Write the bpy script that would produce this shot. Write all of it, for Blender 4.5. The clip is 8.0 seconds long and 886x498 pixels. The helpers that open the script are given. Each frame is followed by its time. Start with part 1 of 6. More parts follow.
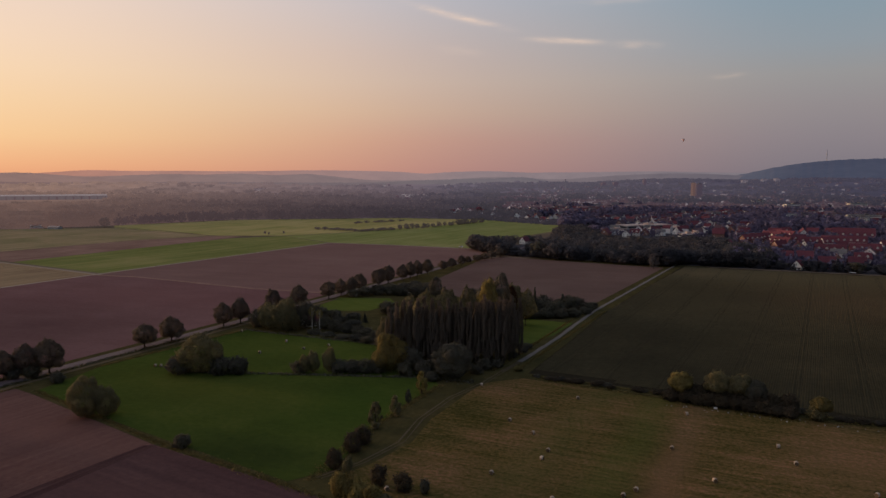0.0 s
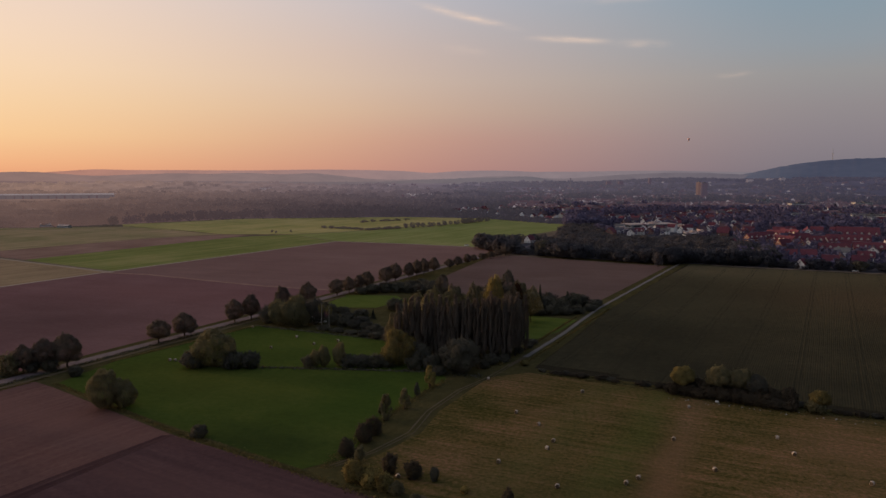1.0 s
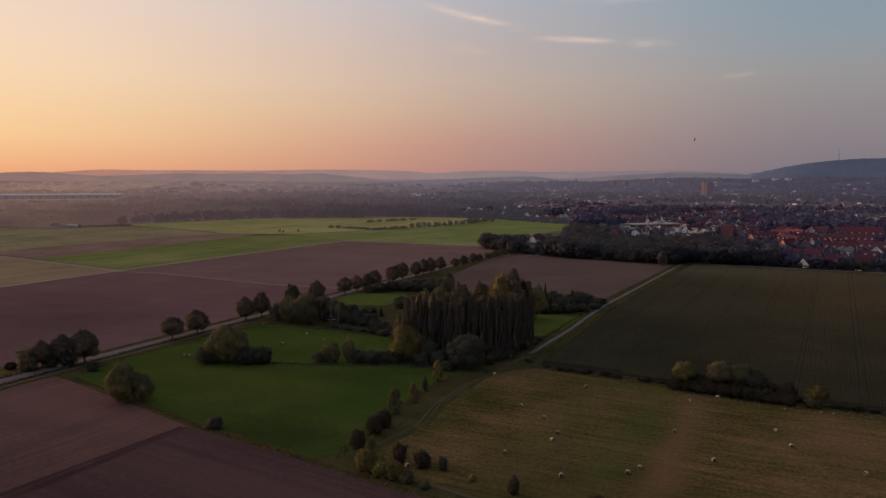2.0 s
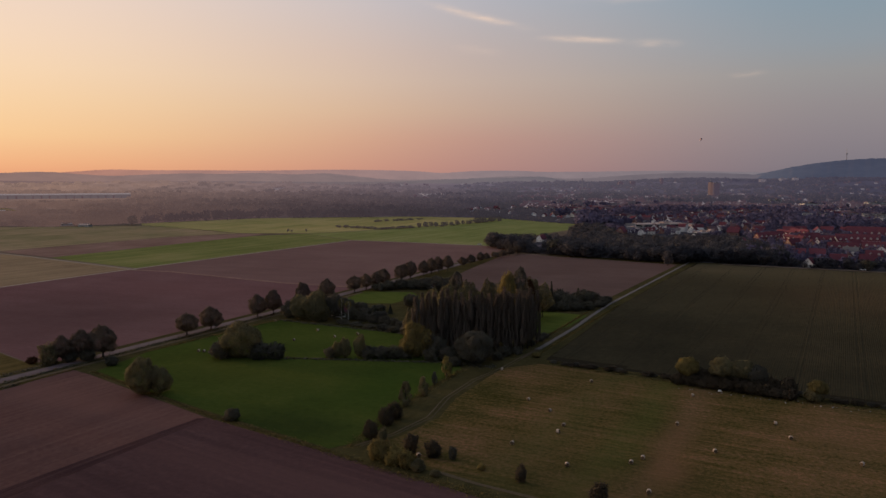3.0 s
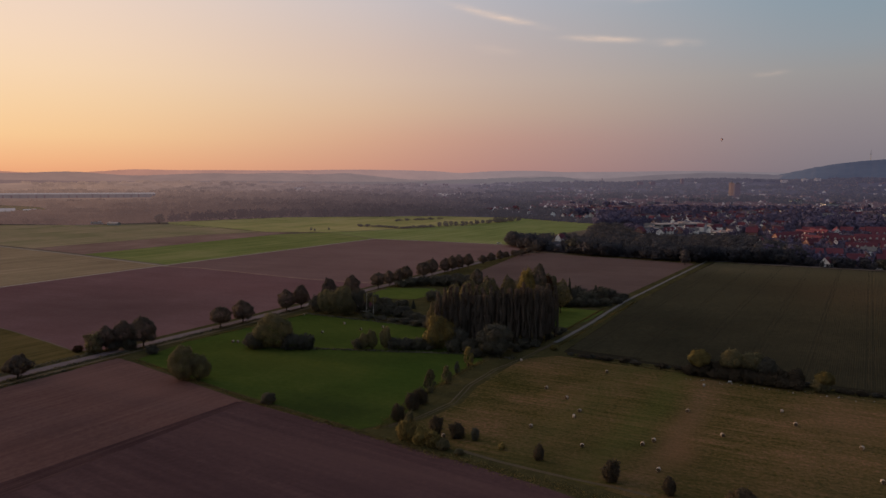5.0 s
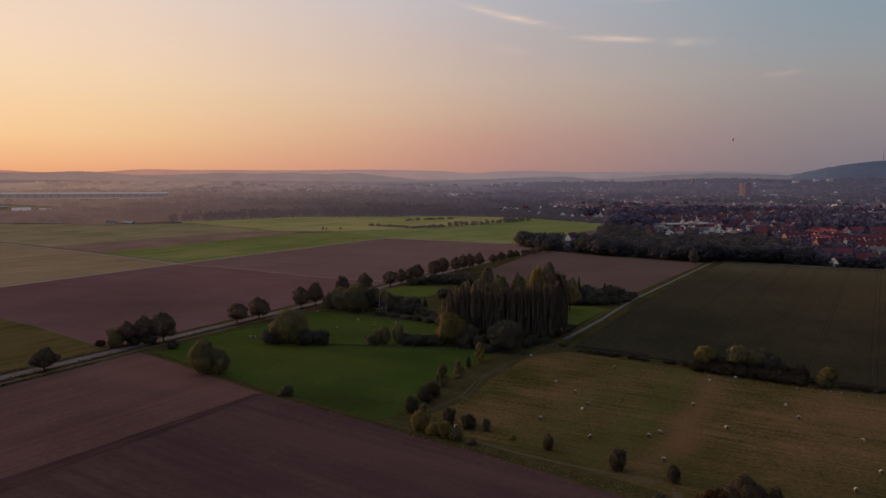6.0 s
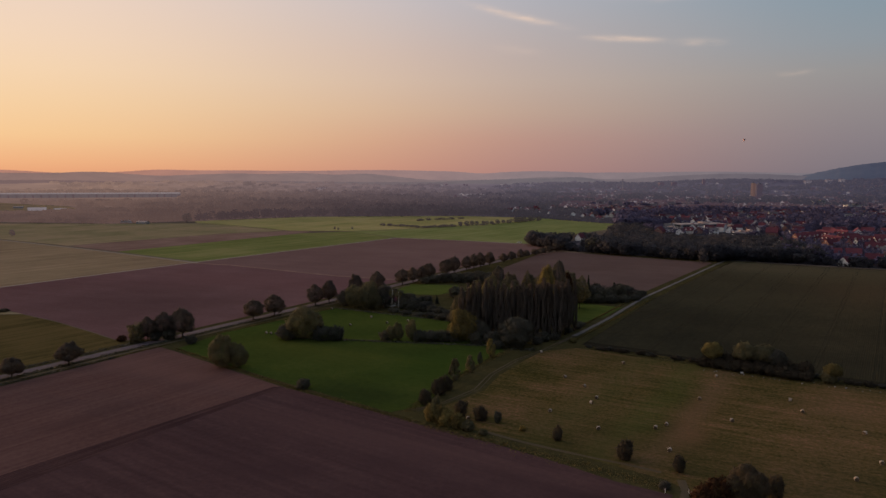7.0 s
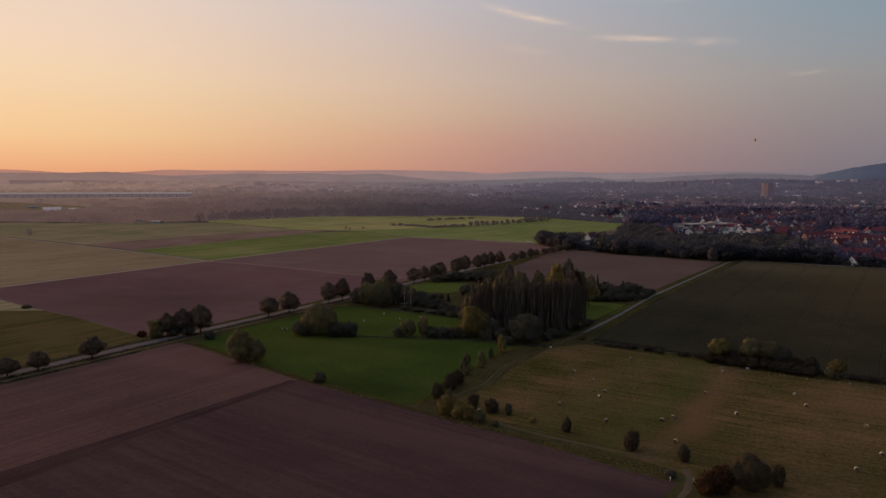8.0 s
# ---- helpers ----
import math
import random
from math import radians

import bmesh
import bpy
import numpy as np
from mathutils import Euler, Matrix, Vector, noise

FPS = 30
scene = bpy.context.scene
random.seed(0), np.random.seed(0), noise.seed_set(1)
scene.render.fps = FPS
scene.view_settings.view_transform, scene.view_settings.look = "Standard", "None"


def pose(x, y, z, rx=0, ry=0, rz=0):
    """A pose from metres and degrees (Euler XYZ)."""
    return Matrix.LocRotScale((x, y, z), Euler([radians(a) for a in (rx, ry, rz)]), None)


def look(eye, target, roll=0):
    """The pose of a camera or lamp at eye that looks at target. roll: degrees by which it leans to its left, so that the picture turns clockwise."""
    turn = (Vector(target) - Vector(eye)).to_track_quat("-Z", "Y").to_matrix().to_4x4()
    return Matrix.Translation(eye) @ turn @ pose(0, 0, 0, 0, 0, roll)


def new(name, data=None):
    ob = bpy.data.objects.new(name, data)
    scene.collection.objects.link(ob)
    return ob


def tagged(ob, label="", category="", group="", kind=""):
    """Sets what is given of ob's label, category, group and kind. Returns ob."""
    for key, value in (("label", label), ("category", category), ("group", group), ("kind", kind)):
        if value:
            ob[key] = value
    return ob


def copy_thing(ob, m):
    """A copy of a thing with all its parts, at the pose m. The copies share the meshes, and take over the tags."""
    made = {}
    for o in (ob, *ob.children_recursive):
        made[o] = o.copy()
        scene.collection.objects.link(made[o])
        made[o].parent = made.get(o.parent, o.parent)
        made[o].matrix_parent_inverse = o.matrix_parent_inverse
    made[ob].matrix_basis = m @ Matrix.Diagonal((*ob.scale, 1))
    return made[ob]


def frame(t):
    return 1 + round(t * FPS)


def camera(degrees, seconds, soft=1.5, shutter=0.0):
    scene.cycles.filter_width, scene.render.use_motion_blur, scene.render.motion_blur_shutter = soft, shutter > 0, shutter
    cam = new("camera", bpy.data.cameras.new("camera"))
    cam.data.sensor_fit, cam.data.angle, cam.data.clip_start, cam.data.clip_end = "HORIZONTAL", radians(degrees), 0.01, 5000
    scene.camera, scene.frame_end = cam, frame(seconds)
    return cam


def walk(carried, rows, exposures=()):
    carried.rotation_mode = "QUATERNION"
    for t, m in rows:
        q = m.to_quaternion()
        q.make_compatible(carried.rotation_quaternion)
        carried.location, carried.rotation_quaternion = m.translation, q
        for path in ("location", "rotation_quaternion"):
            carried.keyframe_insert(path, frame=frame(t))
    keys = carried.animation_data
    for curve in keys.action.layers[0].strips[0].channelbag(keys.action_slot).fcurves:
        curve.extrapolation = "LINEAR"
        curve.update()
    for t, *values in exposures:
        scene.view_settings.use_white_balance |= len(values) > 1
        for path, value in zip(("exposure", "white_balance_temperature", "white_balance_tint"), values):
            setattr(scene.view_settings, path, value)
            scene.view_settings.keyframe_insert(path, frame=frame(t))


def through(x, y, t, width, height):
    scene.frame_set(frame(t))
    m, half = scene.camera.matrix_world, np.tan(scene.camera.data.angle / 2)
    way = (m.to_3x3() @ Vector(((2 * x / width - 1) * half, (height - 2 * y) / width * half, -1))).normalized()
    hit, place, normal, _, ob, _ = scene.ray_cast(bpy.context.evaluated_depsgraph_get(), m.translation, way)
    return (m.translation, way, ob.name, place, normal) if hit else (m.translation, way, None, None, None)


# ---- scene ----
cam = camera(61.9, 8.0)
PATH = [
    (0, (1.09, 5.914, 71.136), (0.945, 7.899, 70.936), 0.2),
    (0.5, (0.789, 2.912, 71.068), (0.637, 4.896, 70.867), 0.2),
    (1, (0.551, -0.341, 71.038), (0.393, 1.642, 70.836), 0.2),
    (1.5, (0.489, -3.6, 71.072), (0.324, -1.617, 70.87), 0.2),
    (3, (-0.016, -13.786, 71.147), (-0.205, -11.805, 70.945), 0.2),
    (3.5, (-0.035, -17.144, 71.128), (-0.235, -15.164, 70.926), 0.2),
    (4, (-0.008, -20.589, 71.129), (-0.221, -18.611, 70.927), 0.2),
    (4.5, (-0.051, -23.953, 71.116), (-0.277, -21.977, 70.914), 0.2),
    (6, (-0.016, -34.618, 70.973), (-0.282, -32.646, 70.771), 0.3),
    (6.5, (-0.026, -38.035, 70.913), (-0.304, -36.064, 70.711), 0.2),
    (7, (0.123, -41.551, 70.771), (-0.17, -39.583, 70.57), 0.3),
    (7.5, (0.158, -44.978, 70.696), (-0.147, -43.011, 70.495), 0.3),
    (8, (0.288, -48.502, 70.621), (-0.031, -46.537, 70.42), 0.3),
]
walk(cam, [(t, look(eye, target, roll)) for t, eye, target, roll in PATH], [(0, 0.01), (4, 0.0), (8, -0.05)])

SUN_AZ = -72.0      # degrees clockwise from +y; the sun is about to set beyond the view's edge
SUN_EL = 2.4


def lin(r, g, b, a=1.0):
    """A display colour (0..255) as scene-linear."""
    f = lambda c: (c / 255 / 12.92) if c <= 10 else ((c / 255 + 0.055) / 1.055) ** 2.4
    return (f(r), f(g), f(b), a)


# ---- node helpers ----
def node(nt, kind):
    return nt.nodes.new(kind)


def math_node(nt, op, a, b=None, c=None, clamp=False):
    n = node(nt, "ShaderNodeMath")
    n.operation, n.use_clamp = op, clamp
    for i, v in enumerate((a, b, c)):
        if v is None:
            continue
        if isinstance(v, (int, float)):
            n.inputs[i].default_value = v
        else:
            nt.links.new(v, n.inputs[i])
    return n.outputs[0]


def ramp(nt, fac, stops):
    n = node(nt, "ShaderNodeValToRGB")
    e = n.color_ramp.elements
    while len(e) < len(stops):
        e.new(0.5)
    for el, (p, c) in zip(e, stops):
        el.position, el.color = p, (*c[:3], 1)
    nt.links.new(fac, n.inputs[0])
    return n.outputs[0]


def mix(nt, fac, a, b, mode="MIX"):
    n = node(nt, "ShaderNodeMixRGB")
    n.blend_type = mode
    for i, v in enumerate((fac, a, b)):
        if isinstance(v, (int, float)):
            n.inputs[i].default_value = v
        elif isinstance(v, tuple):
            n.inputs[i].default_value = (*v[:3], 1)
        else:
            nt.links.new(v, n.inputs[i])
    return n.outputs[0]


# ---- sky ----
def build_sky():
    w = bpy.data.worlds.new("dusk_sky")
    scene.world = w
    w.use_nodes = True
    nt = w.node_tree
    bg = nt.nodes["Background"]
    co = node(nt, "ShaderNodeTexCoord").outputs["Generated"]
    sep = node(nt, "ShaderNodeSeparateXYZ")
    nt.links.new(co, sep.inputs[0])
    az = math_node(nt, "MULTIPLY", math_node(nt, "ARCTAN2", sep.outputs[0], sep.outputs[1]), 57.29578)
    el = math_node(nt, "MULTIPLY", math_node(nt, "ARCSINE", sep.outputs[2]), 57.29578)
    turn = math_node(nt, "COSINE", math_node(nt, "MULTIPLY", math_node(nt, "SUBTRACT", az, SUN_AZ), 0.0174533))
    delta = math_node(nt, "MULTIPLY", math_node(nt, "ARCCOSINE", turn), 57.29578)
    up = math_node(nt, "DIVIDE", el, 90.0, clamp=True)
    stops = (0.0, 0.007, 0.029, 0.053, 0.077, 0.10, 0.144, 0.36, 1.0)
    zen = (142, 147, 160)
    near = ramp(nt, up, list(zip(stops, [lin(*c) for c in ((237, 168, 124), (242, 179, 131), (247, 202, 151), (247, 209, 165), (247, 214, 178), (245, 215, 187), (238, 213, 197), (188, 186, 190), zen)])))
    mid = ramp(nt, up, list(zip(stops, [lin(*c) for c in ((186, 136, 126), (191, 141, 128), (199, 152, 135), (204, 171, 150), (204, 179, 164), (200, 179, 171), (189, 184, 190), (150, 160, 178), zen)])))
    far = ramp(nt, up, list(zip(stops, [lin(*c) for c in ((122, 115, 124), (126, 119, 127), (136, 128, 134), (144, 137, 140), (149, 147, 148), (142, 151, 159), (131, 152, 166), (128, 142, 160), zen)])))
    back = ramp(nt, up, list(zip(stops, [lin(*c) for c in ((50, 48, 58), (52, 50, 60), (55, 53, 64), (58, 56, 67), (61, 60, 71), (64, 63, 75), (70, 70, 83), (100, 105, 120), zen)])))

    def span(a, b):
        n = node(nt, "ShaderNodeMapRange")
        n.clamp, n.interpolation_type = True, "SMOOTHSTEP"
        nt.links.new(delta, n.inputs[0])
        n.inputs[1].default_value, n.inputs[2].default_value = a, b
        return n.outputs[0]

    col = mix(nt, span(31, 73), near, mid)
    col = mix(nt, span(57, 97), col, far)
    col = mix(nt, span(102, 172), col, back)

    # thin streaks of high cloud that still catch the light: centre az, el, half length, half width, slope, strength
    grain = node(nt, "ShaderNodeTexNoise")
    grain.inputs["Scale"].default_value, grain.inputs["Detail"].default_value = 26, 5
    mapping = node(nt, "ShaderNodeMapping")
    mapping.inputs["Scale"].default_value = (1, 1, 4.5)
    nt.links.new(co, mapping.inputs[0])
    nt.links.new(mapping.outputs[0], grain.inputs["Vector"])
    wisp = ramp(nt, grain.outputs[0], [(0.34, (0.15, 0.15, 0.15)), (0.62, (1, 1, 1))])
    total = None
    for a0, e0, la, lb, slope, k in ((-3.2, 11.75, 3.0, 0.24, -0.235, 0.55), (4.9, 9.92, 2.5, 0.19, -0.07, 0.5), (10.2, 9.45, 1.5, 0.26, -0.06, 0.22),
                                     (16.5, 7.05, 1.0, 0.16, 0.05, 0.2), (-3.0, 9.3, 1.6, 0.3, -0.1, 0.1), (9, 12.6, 4.0, 0.25, 0.02, 0.12)):
        x = math_node(nt, "SUBTRACT", az, a0)
        y = math_node(nt, "SUBTRACT", math_node(nt, "SUBTRACT", el, e0), math_node(nt, "MULTIPLY", x, slope))
        q = math_node(nt, "ADD", math_node(nt, "POWER", math_node(nt, "ABSOLUTE", math_node(nt, "DIVIDE", x, la)), 2.6),
                      math_node(nt, "POWER", math_node(nt, "ABSOLUTE", math_node(nt, "DIVIDE", y, lb)), 2.0))
        g = math_node(nt, "MULTIPLY", math_node(nt, "EXPONENT", math_node(nt, "MULTIPLY", q, -1.0)), k)
        total = g if total is None else math_node(nt, "ADD", total, g)
    total = math_node(nt, "MULTIPLY", total, wisp)
    col = mix(nt, total, col, lin(246, 214, 190))

    # the glow of the sky round the setting sun
    low = math_node(nt, "EXPONENT", math_node(nt, "MULTIPLY", math_node(nt, "ABSOLUTE", el), -0.05))
    glow = math_node(nt, "MULTIPLY", math_node(nt, "SUBTRACT", 1.0, span(3, 31)), math_node(nt, "MULTIPLY", low, 0.55))
    col = mix(nt, glow, col, (7.0, 4.3, 2.4))

    nish = node(nt, "ShaderNodeTexSky")
    nish.sky_type, nish.sun_disc, nish.dust_density = "NISHITA", False, 2.0
    nish.sun_elevation, nish.sun_rotation = radians(SUN_EL), radians(SUN_AZ % 360)
    scaled = mix(nt, 1.0, nish.outputs[0], (0.1, 0.1, 0.1), "MULTIPLY")
    col = mix(nt, 0.06, col, scaled)
    nt.links.new(col, bg.inputs[0])
    bg.inputs[1].default_value = 1.06


build_sky()
sun_lamp = bpy.data.lights.new("sun", "SUN")
sun_lamp.energy, sun_lamp.angle, sun_lamp.color = 3.0, radians(6.0), (1.0, 0.6, 0.32)
sun = new("sun", sun_lamp)
a_, e_ = radians(SUN_AZ), radians(SUN_EL)
sun.matrix_world = look((0, 0, 300), (-math.sin(a_) * math.cos(e_), -math.cos(a_) * math.cos(e_), 300 - math.sin(e_)))

# ---- materials ----
GRID = 23.0     # degrees: the roads and field edges run this far clockwise of +y


def basic(name, colour, rough=0.8, metal=0.0):
    m = bpy.data.materials.new(name)
    m.use_nodes = True
    b = m.node_tree.nodes["Principled BSDF"]
    b.inputs["Base Color"].default_value = (*colour[:3], 1)
    b.inputs["Roughness"].default_value, b.inputs["Metallic"].default_value = rough, metal
    b.inputs["Specular IOR Level"].default_value = 0.25
    return m


def noise_of(nt, vec, scale, detail=4, rough=0.6):
    n = node(nt, "ShaderNodeTexNoise")
    n.inputs["Scale"].default_value, n.inputs["Detail"].default_value, n.inputs["Roughness"].default_value = scale, detail, rough
    nt.links.new(vec, n.inputs["Vector"])
    return n.outputs[0]


def field_mat(name, colours, turn=GRID, width=1.5, length=50.0, patch=45.0, fine=1.4, weights=(0.4, 0.4, 0.2), bump=0.35, spread=(0.36, 0.64), bands=(), zones=()):
    """Soil, grass or crop: streaks along the working direction, large patches and fine grain."""
    m = basic(name, colours[0], 0.95)
    nt = m.node_tree
    b = nt.nodes["Principled BSDF"]
    b.inputs["Specular IOR Level"].default_value = 0.0
    pos = node(nt, "ShaderNodeNewGeometry").outputs["Position"]
    rot, sca = node(nt, "ShaderNodeMapping"), node(nt, "ShaderNodeMapping")
    rot.inputs["Rotation"].default_value = (0, 0, radians(turn))
    sca.inputs["Scale"].default_value = (1 / width, 1 / length, 1)
    nt.links.new(pos, rot.inputs[0])
    nt.links.new(rot.outputs[0], sca.inputs[0])
    s = noise_of(nt, sca.outputs[0], 1.0, 3)
    p = noise_of(nt, pos, 1 / patch, 5, 0.62)
    f = noise_of(nt, pos, fine, 4, 0.7)
    fac = math_node(nt, "ADD", math_node(nt, "ADD", math_node(nt, "MULTIPLY", s, weights[0]), math_node(nt, "MULTIPLY", p, weights[1])), math_node(nt, "MULTIPLY", f, weights[2]))
    k = len(colours)
    col = ramp(nt, fac, [(spread[0] + (spread[1] - spread[0]) * i / (k - 1), c) for i, c in enumerate(colours)])
    # worn or greener lanes along the working direction: offset across it, half width, strength, colour
    for off, half, k, c in bands:
        sep = node(nt, "ShaderNodeSeparateXYZ")
        nt.links.new(pos, sep.inputs[0])
        across = math_node(nt, "ADD", math_node(nt, "MULTIPLY", sep.outputs[0], math.cos(radians(GRID))), math_node(nt, "MULTIPLY", sep.outputs[1], -math.sin(radians(GRID))))
        wav = math_node(nt, "ADD", across, math_node(nt, "MULTIPLY", math_node(nt, "SUBTRACT", p, 0.5), half * 3))
        q = math_node(nt, "POWER", math_node(nt, "ABSOLUTE", math_node(nt, "DIVIDE", math_node(nt, "SUBTRACT", wav, off), half)), 2.0)
        g = math_node(nt, "MULTIPLY", math_node(nt, "EXPONENT", math_node(nt, "MULTIPLY", q, -1.0)), k)
        g = math_node(nt, "MULTIPLY", g, math_node(nt, "MULTIPLY", f, 1.8), clamp=True)
        col = mix(nt, g, col, c)
    # large areas of another tone: centre, half length along the grid, half width across it, strength, colour
    for cx, cy, along_r, across_r, k, c in zones:
        turned = node(nt, "ShaderNodeVectorRotate")
        turned.rotation_type = "Z_AXIS"
        turned.inputs["Center"].default_value = (cx, cy, 0)
        turned.inputs["Angle"].default_value = radians(GRID)
        nt.links.new(pos, turned.inputs[0])
        sep = node(nt, "ShaderNodeSeparateXYZ")
        nt.links.new(turned.outputs[0], sep.inputs[0])
        u = math_node(nt, "DIVIDE", math_node(nt, "SUBTRACT", sep.outputs[1], cy), along_r)
        v = math_node(nt, "DIVIDE", math_node(nt, "SUBTRACT", sep.outputs[0], cx), across_r)
        q = math_node(nt, "ADD", math_node(nt, "MULTIPLY", u, u), math_node(nt, "MULTIPLY", v, v))
        q = math_node(nt, "ADD", q, math_node(nt, "MULTIPLY", math_node(nt, "SUBTRACT", p, 0.5), 2.2))
        g = math_node(nt, "MULTIPLY", math_node(nt, "EXPONENT", math_node(nt, "MULTIPLY", q, -1.0)), k, clamp=True)
        col = mix(nt, g, col, c)
    nt.links.new(col, b.inputs["Base Color"])
    bp = node(nt, "ShaderNodeBump")
    bp.inputs["Strength"].default_value, bp.inputs["Distance"].default_value = bump, 0.5
    nt.links.new(math_node(nt, "ADD", math_node(nt, "MULTIPLY", s, 0.6), f), bp.inputs["Height"])
    nt.links.new(bp.outputs[0], b.inputs["Normal"])
    return m


def leaf_mat(name, dark, light, shine=0.3, through=0.22, warm=None, clump=0.35):
    """Leaves: colour varies from leaf clump to leaf clump and from plant to plant; some light passes through."""
    m = basic(name, dark, 0.75)
    nt = m.node_tree
    b = nt.nodes["Principled BSDF"]
    b.inputs["Specular IOR Level"].default_value = shine * 0.02
    geo = node(nt, "ShaderNodeNewGeometry")
    info = node(nt, "ShaderNodeObjectInfo")
    big = noise_of(nt, geo.outputs["Position"], clump, 4)
    fac = math_node(nt, "ADD", math_node(nt, "MULTIPLY", geo.outputs["Random Per Island"], 0.26), math_node(nt, "MULTIPLY", big, 0.82), clamp=True)
    fac = math_node(nt, "ADD", fac, math_node(nt, "MULTIPLY", math_node(nt, "SUBTRACT", info.outputs["Random"], 0.5), 0.3), clamp=True)
    stops = [(0.2, dark), (0.72, light)]
    if warm:
        stops.append((0.97, warm))
    col = ramp(nt, fac, stops)
    nt.links.new(col, b.inputs["Base Color"])
    tr = node(nt, "ShaderNodeBsdfTranslucent")
    nt.links.new(col, tr.inputs[0])
    ms = node(nt, "ShaderNodeMixShader")
    ms.inputs[0].default_value = through
    nt.links.new(b.outputs[0], ms.inputs[1])
    nt.links.new(tr.outputs[0], ms.inputs[2])
    nt.links.new(ms.outputs[0], nt.nodes["Material Output"].inputs[0])
    return m


def worn_mat(name, a, b_, scale=0.6, rough=0.85, island=0.0, bump=0.2):
    """Plaster, tile, concrete: stains and grain between two tones, and a change from piece to piece."""
    m = basic(name, a, rough)
    nt = m.node_tree
    b = nt.nodes["Principled BSDF"]
    geo = node(nt, "ShaderNodeNewGeometry")
    info = node(nt, "ShaderNodeObjectInfo")
    b.inputs["Specular IOR Level"].default_value = 0.3 if rough < 0.8 else 0.06
    n1 = noise_of(nt, geo.outputs["Position"], scale, 5, 0.65)
    n2 = noise_of(nt, geo.outputs["Position"], scale * 9, 3)
    fac = math_node(nt, "ADD", math_node(nt, "MULTIPLY", n1, 0.65), math_node(nt, "MULTIPLY", n2, 0.35))
    fac = math_node(nt, "ADD", fac, math_node(nt, "MULTIPLY", math_node(nt, "SUBTRACT", info.outputs["Random"], 0.5), 0.35))
    if island:
        fac = math_node(nt, "ADD", fac, math_node(nt, "MULTIPLY", math_node(nt, "SUBTRACT", geo.outputs["Random Per Island"], 0.5), island))
    nt.links.new(ramp(nt, fac, [(0.25, a), (0.75, b_)]), b.inputs["Base Color"])
    bp = node(nt, "ShaderNodeBump")
    bp.inputs["Strength"].default_value, bp.inputs["Distance"].default_value = bump, 0.05
    nt.links.new(n2, bp.inputs["Height"])
    nt.links.new(bp.outputs[0], b.inputs["Normal"])
    return m


def haze_mat(name, near, far, glow, grain=0.012, span=(1000, 3700), base=0.06, broad=0.0, sides=(-0.65, 0.45), mottle=1.0):
    """Country and hills kilometres away, with evening haze put into emission: colours at the left, middle and right of
    the plain, for the near and the far end of a span of metres.
    """
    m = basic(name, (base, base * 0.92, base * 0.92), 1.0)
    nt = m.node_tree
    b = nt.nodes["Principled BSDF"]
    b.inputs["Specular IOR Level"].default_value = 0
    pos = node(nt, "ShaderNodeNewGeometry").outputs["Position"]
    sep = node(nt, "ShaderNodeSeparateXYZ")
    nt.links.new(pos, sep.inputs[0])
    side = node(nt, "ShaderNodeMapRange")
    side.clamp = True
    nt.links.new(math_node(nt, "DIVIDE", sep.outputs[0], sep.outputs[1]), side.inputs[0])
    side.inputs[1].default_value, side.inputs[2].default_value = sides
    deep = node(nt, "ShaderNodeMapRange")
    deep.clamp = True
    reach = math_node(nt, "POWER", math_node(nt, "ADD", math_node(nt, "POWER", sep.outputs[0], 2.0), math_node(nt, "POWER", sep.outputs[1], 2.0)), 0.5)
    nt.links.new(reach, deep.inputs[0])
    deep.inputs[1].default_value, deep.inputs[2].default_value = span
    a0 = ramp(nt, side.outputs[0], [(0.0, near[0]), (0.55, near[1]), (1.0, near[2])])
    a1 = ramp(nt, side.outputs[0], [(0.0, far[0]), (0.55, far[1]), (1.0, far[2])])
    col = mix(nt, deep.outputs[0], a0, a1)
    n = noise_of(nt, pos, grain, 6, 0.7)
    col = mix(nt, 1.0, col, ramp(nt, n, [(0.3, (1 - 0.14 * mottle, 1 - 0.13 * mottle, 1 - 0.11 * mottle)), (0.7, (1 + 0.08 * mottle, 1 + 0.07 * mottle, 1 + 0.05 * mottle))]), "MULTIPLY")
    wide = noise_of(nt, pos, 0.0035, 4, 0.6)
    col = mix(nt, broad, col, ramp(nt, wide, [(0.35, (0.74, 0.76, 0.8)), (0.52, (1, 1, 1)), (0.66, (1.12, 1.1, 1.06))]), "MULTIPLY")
    # the haze is emitted by the surface itself
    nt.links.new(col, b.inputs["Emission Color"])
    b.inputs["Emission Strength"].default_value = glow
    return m


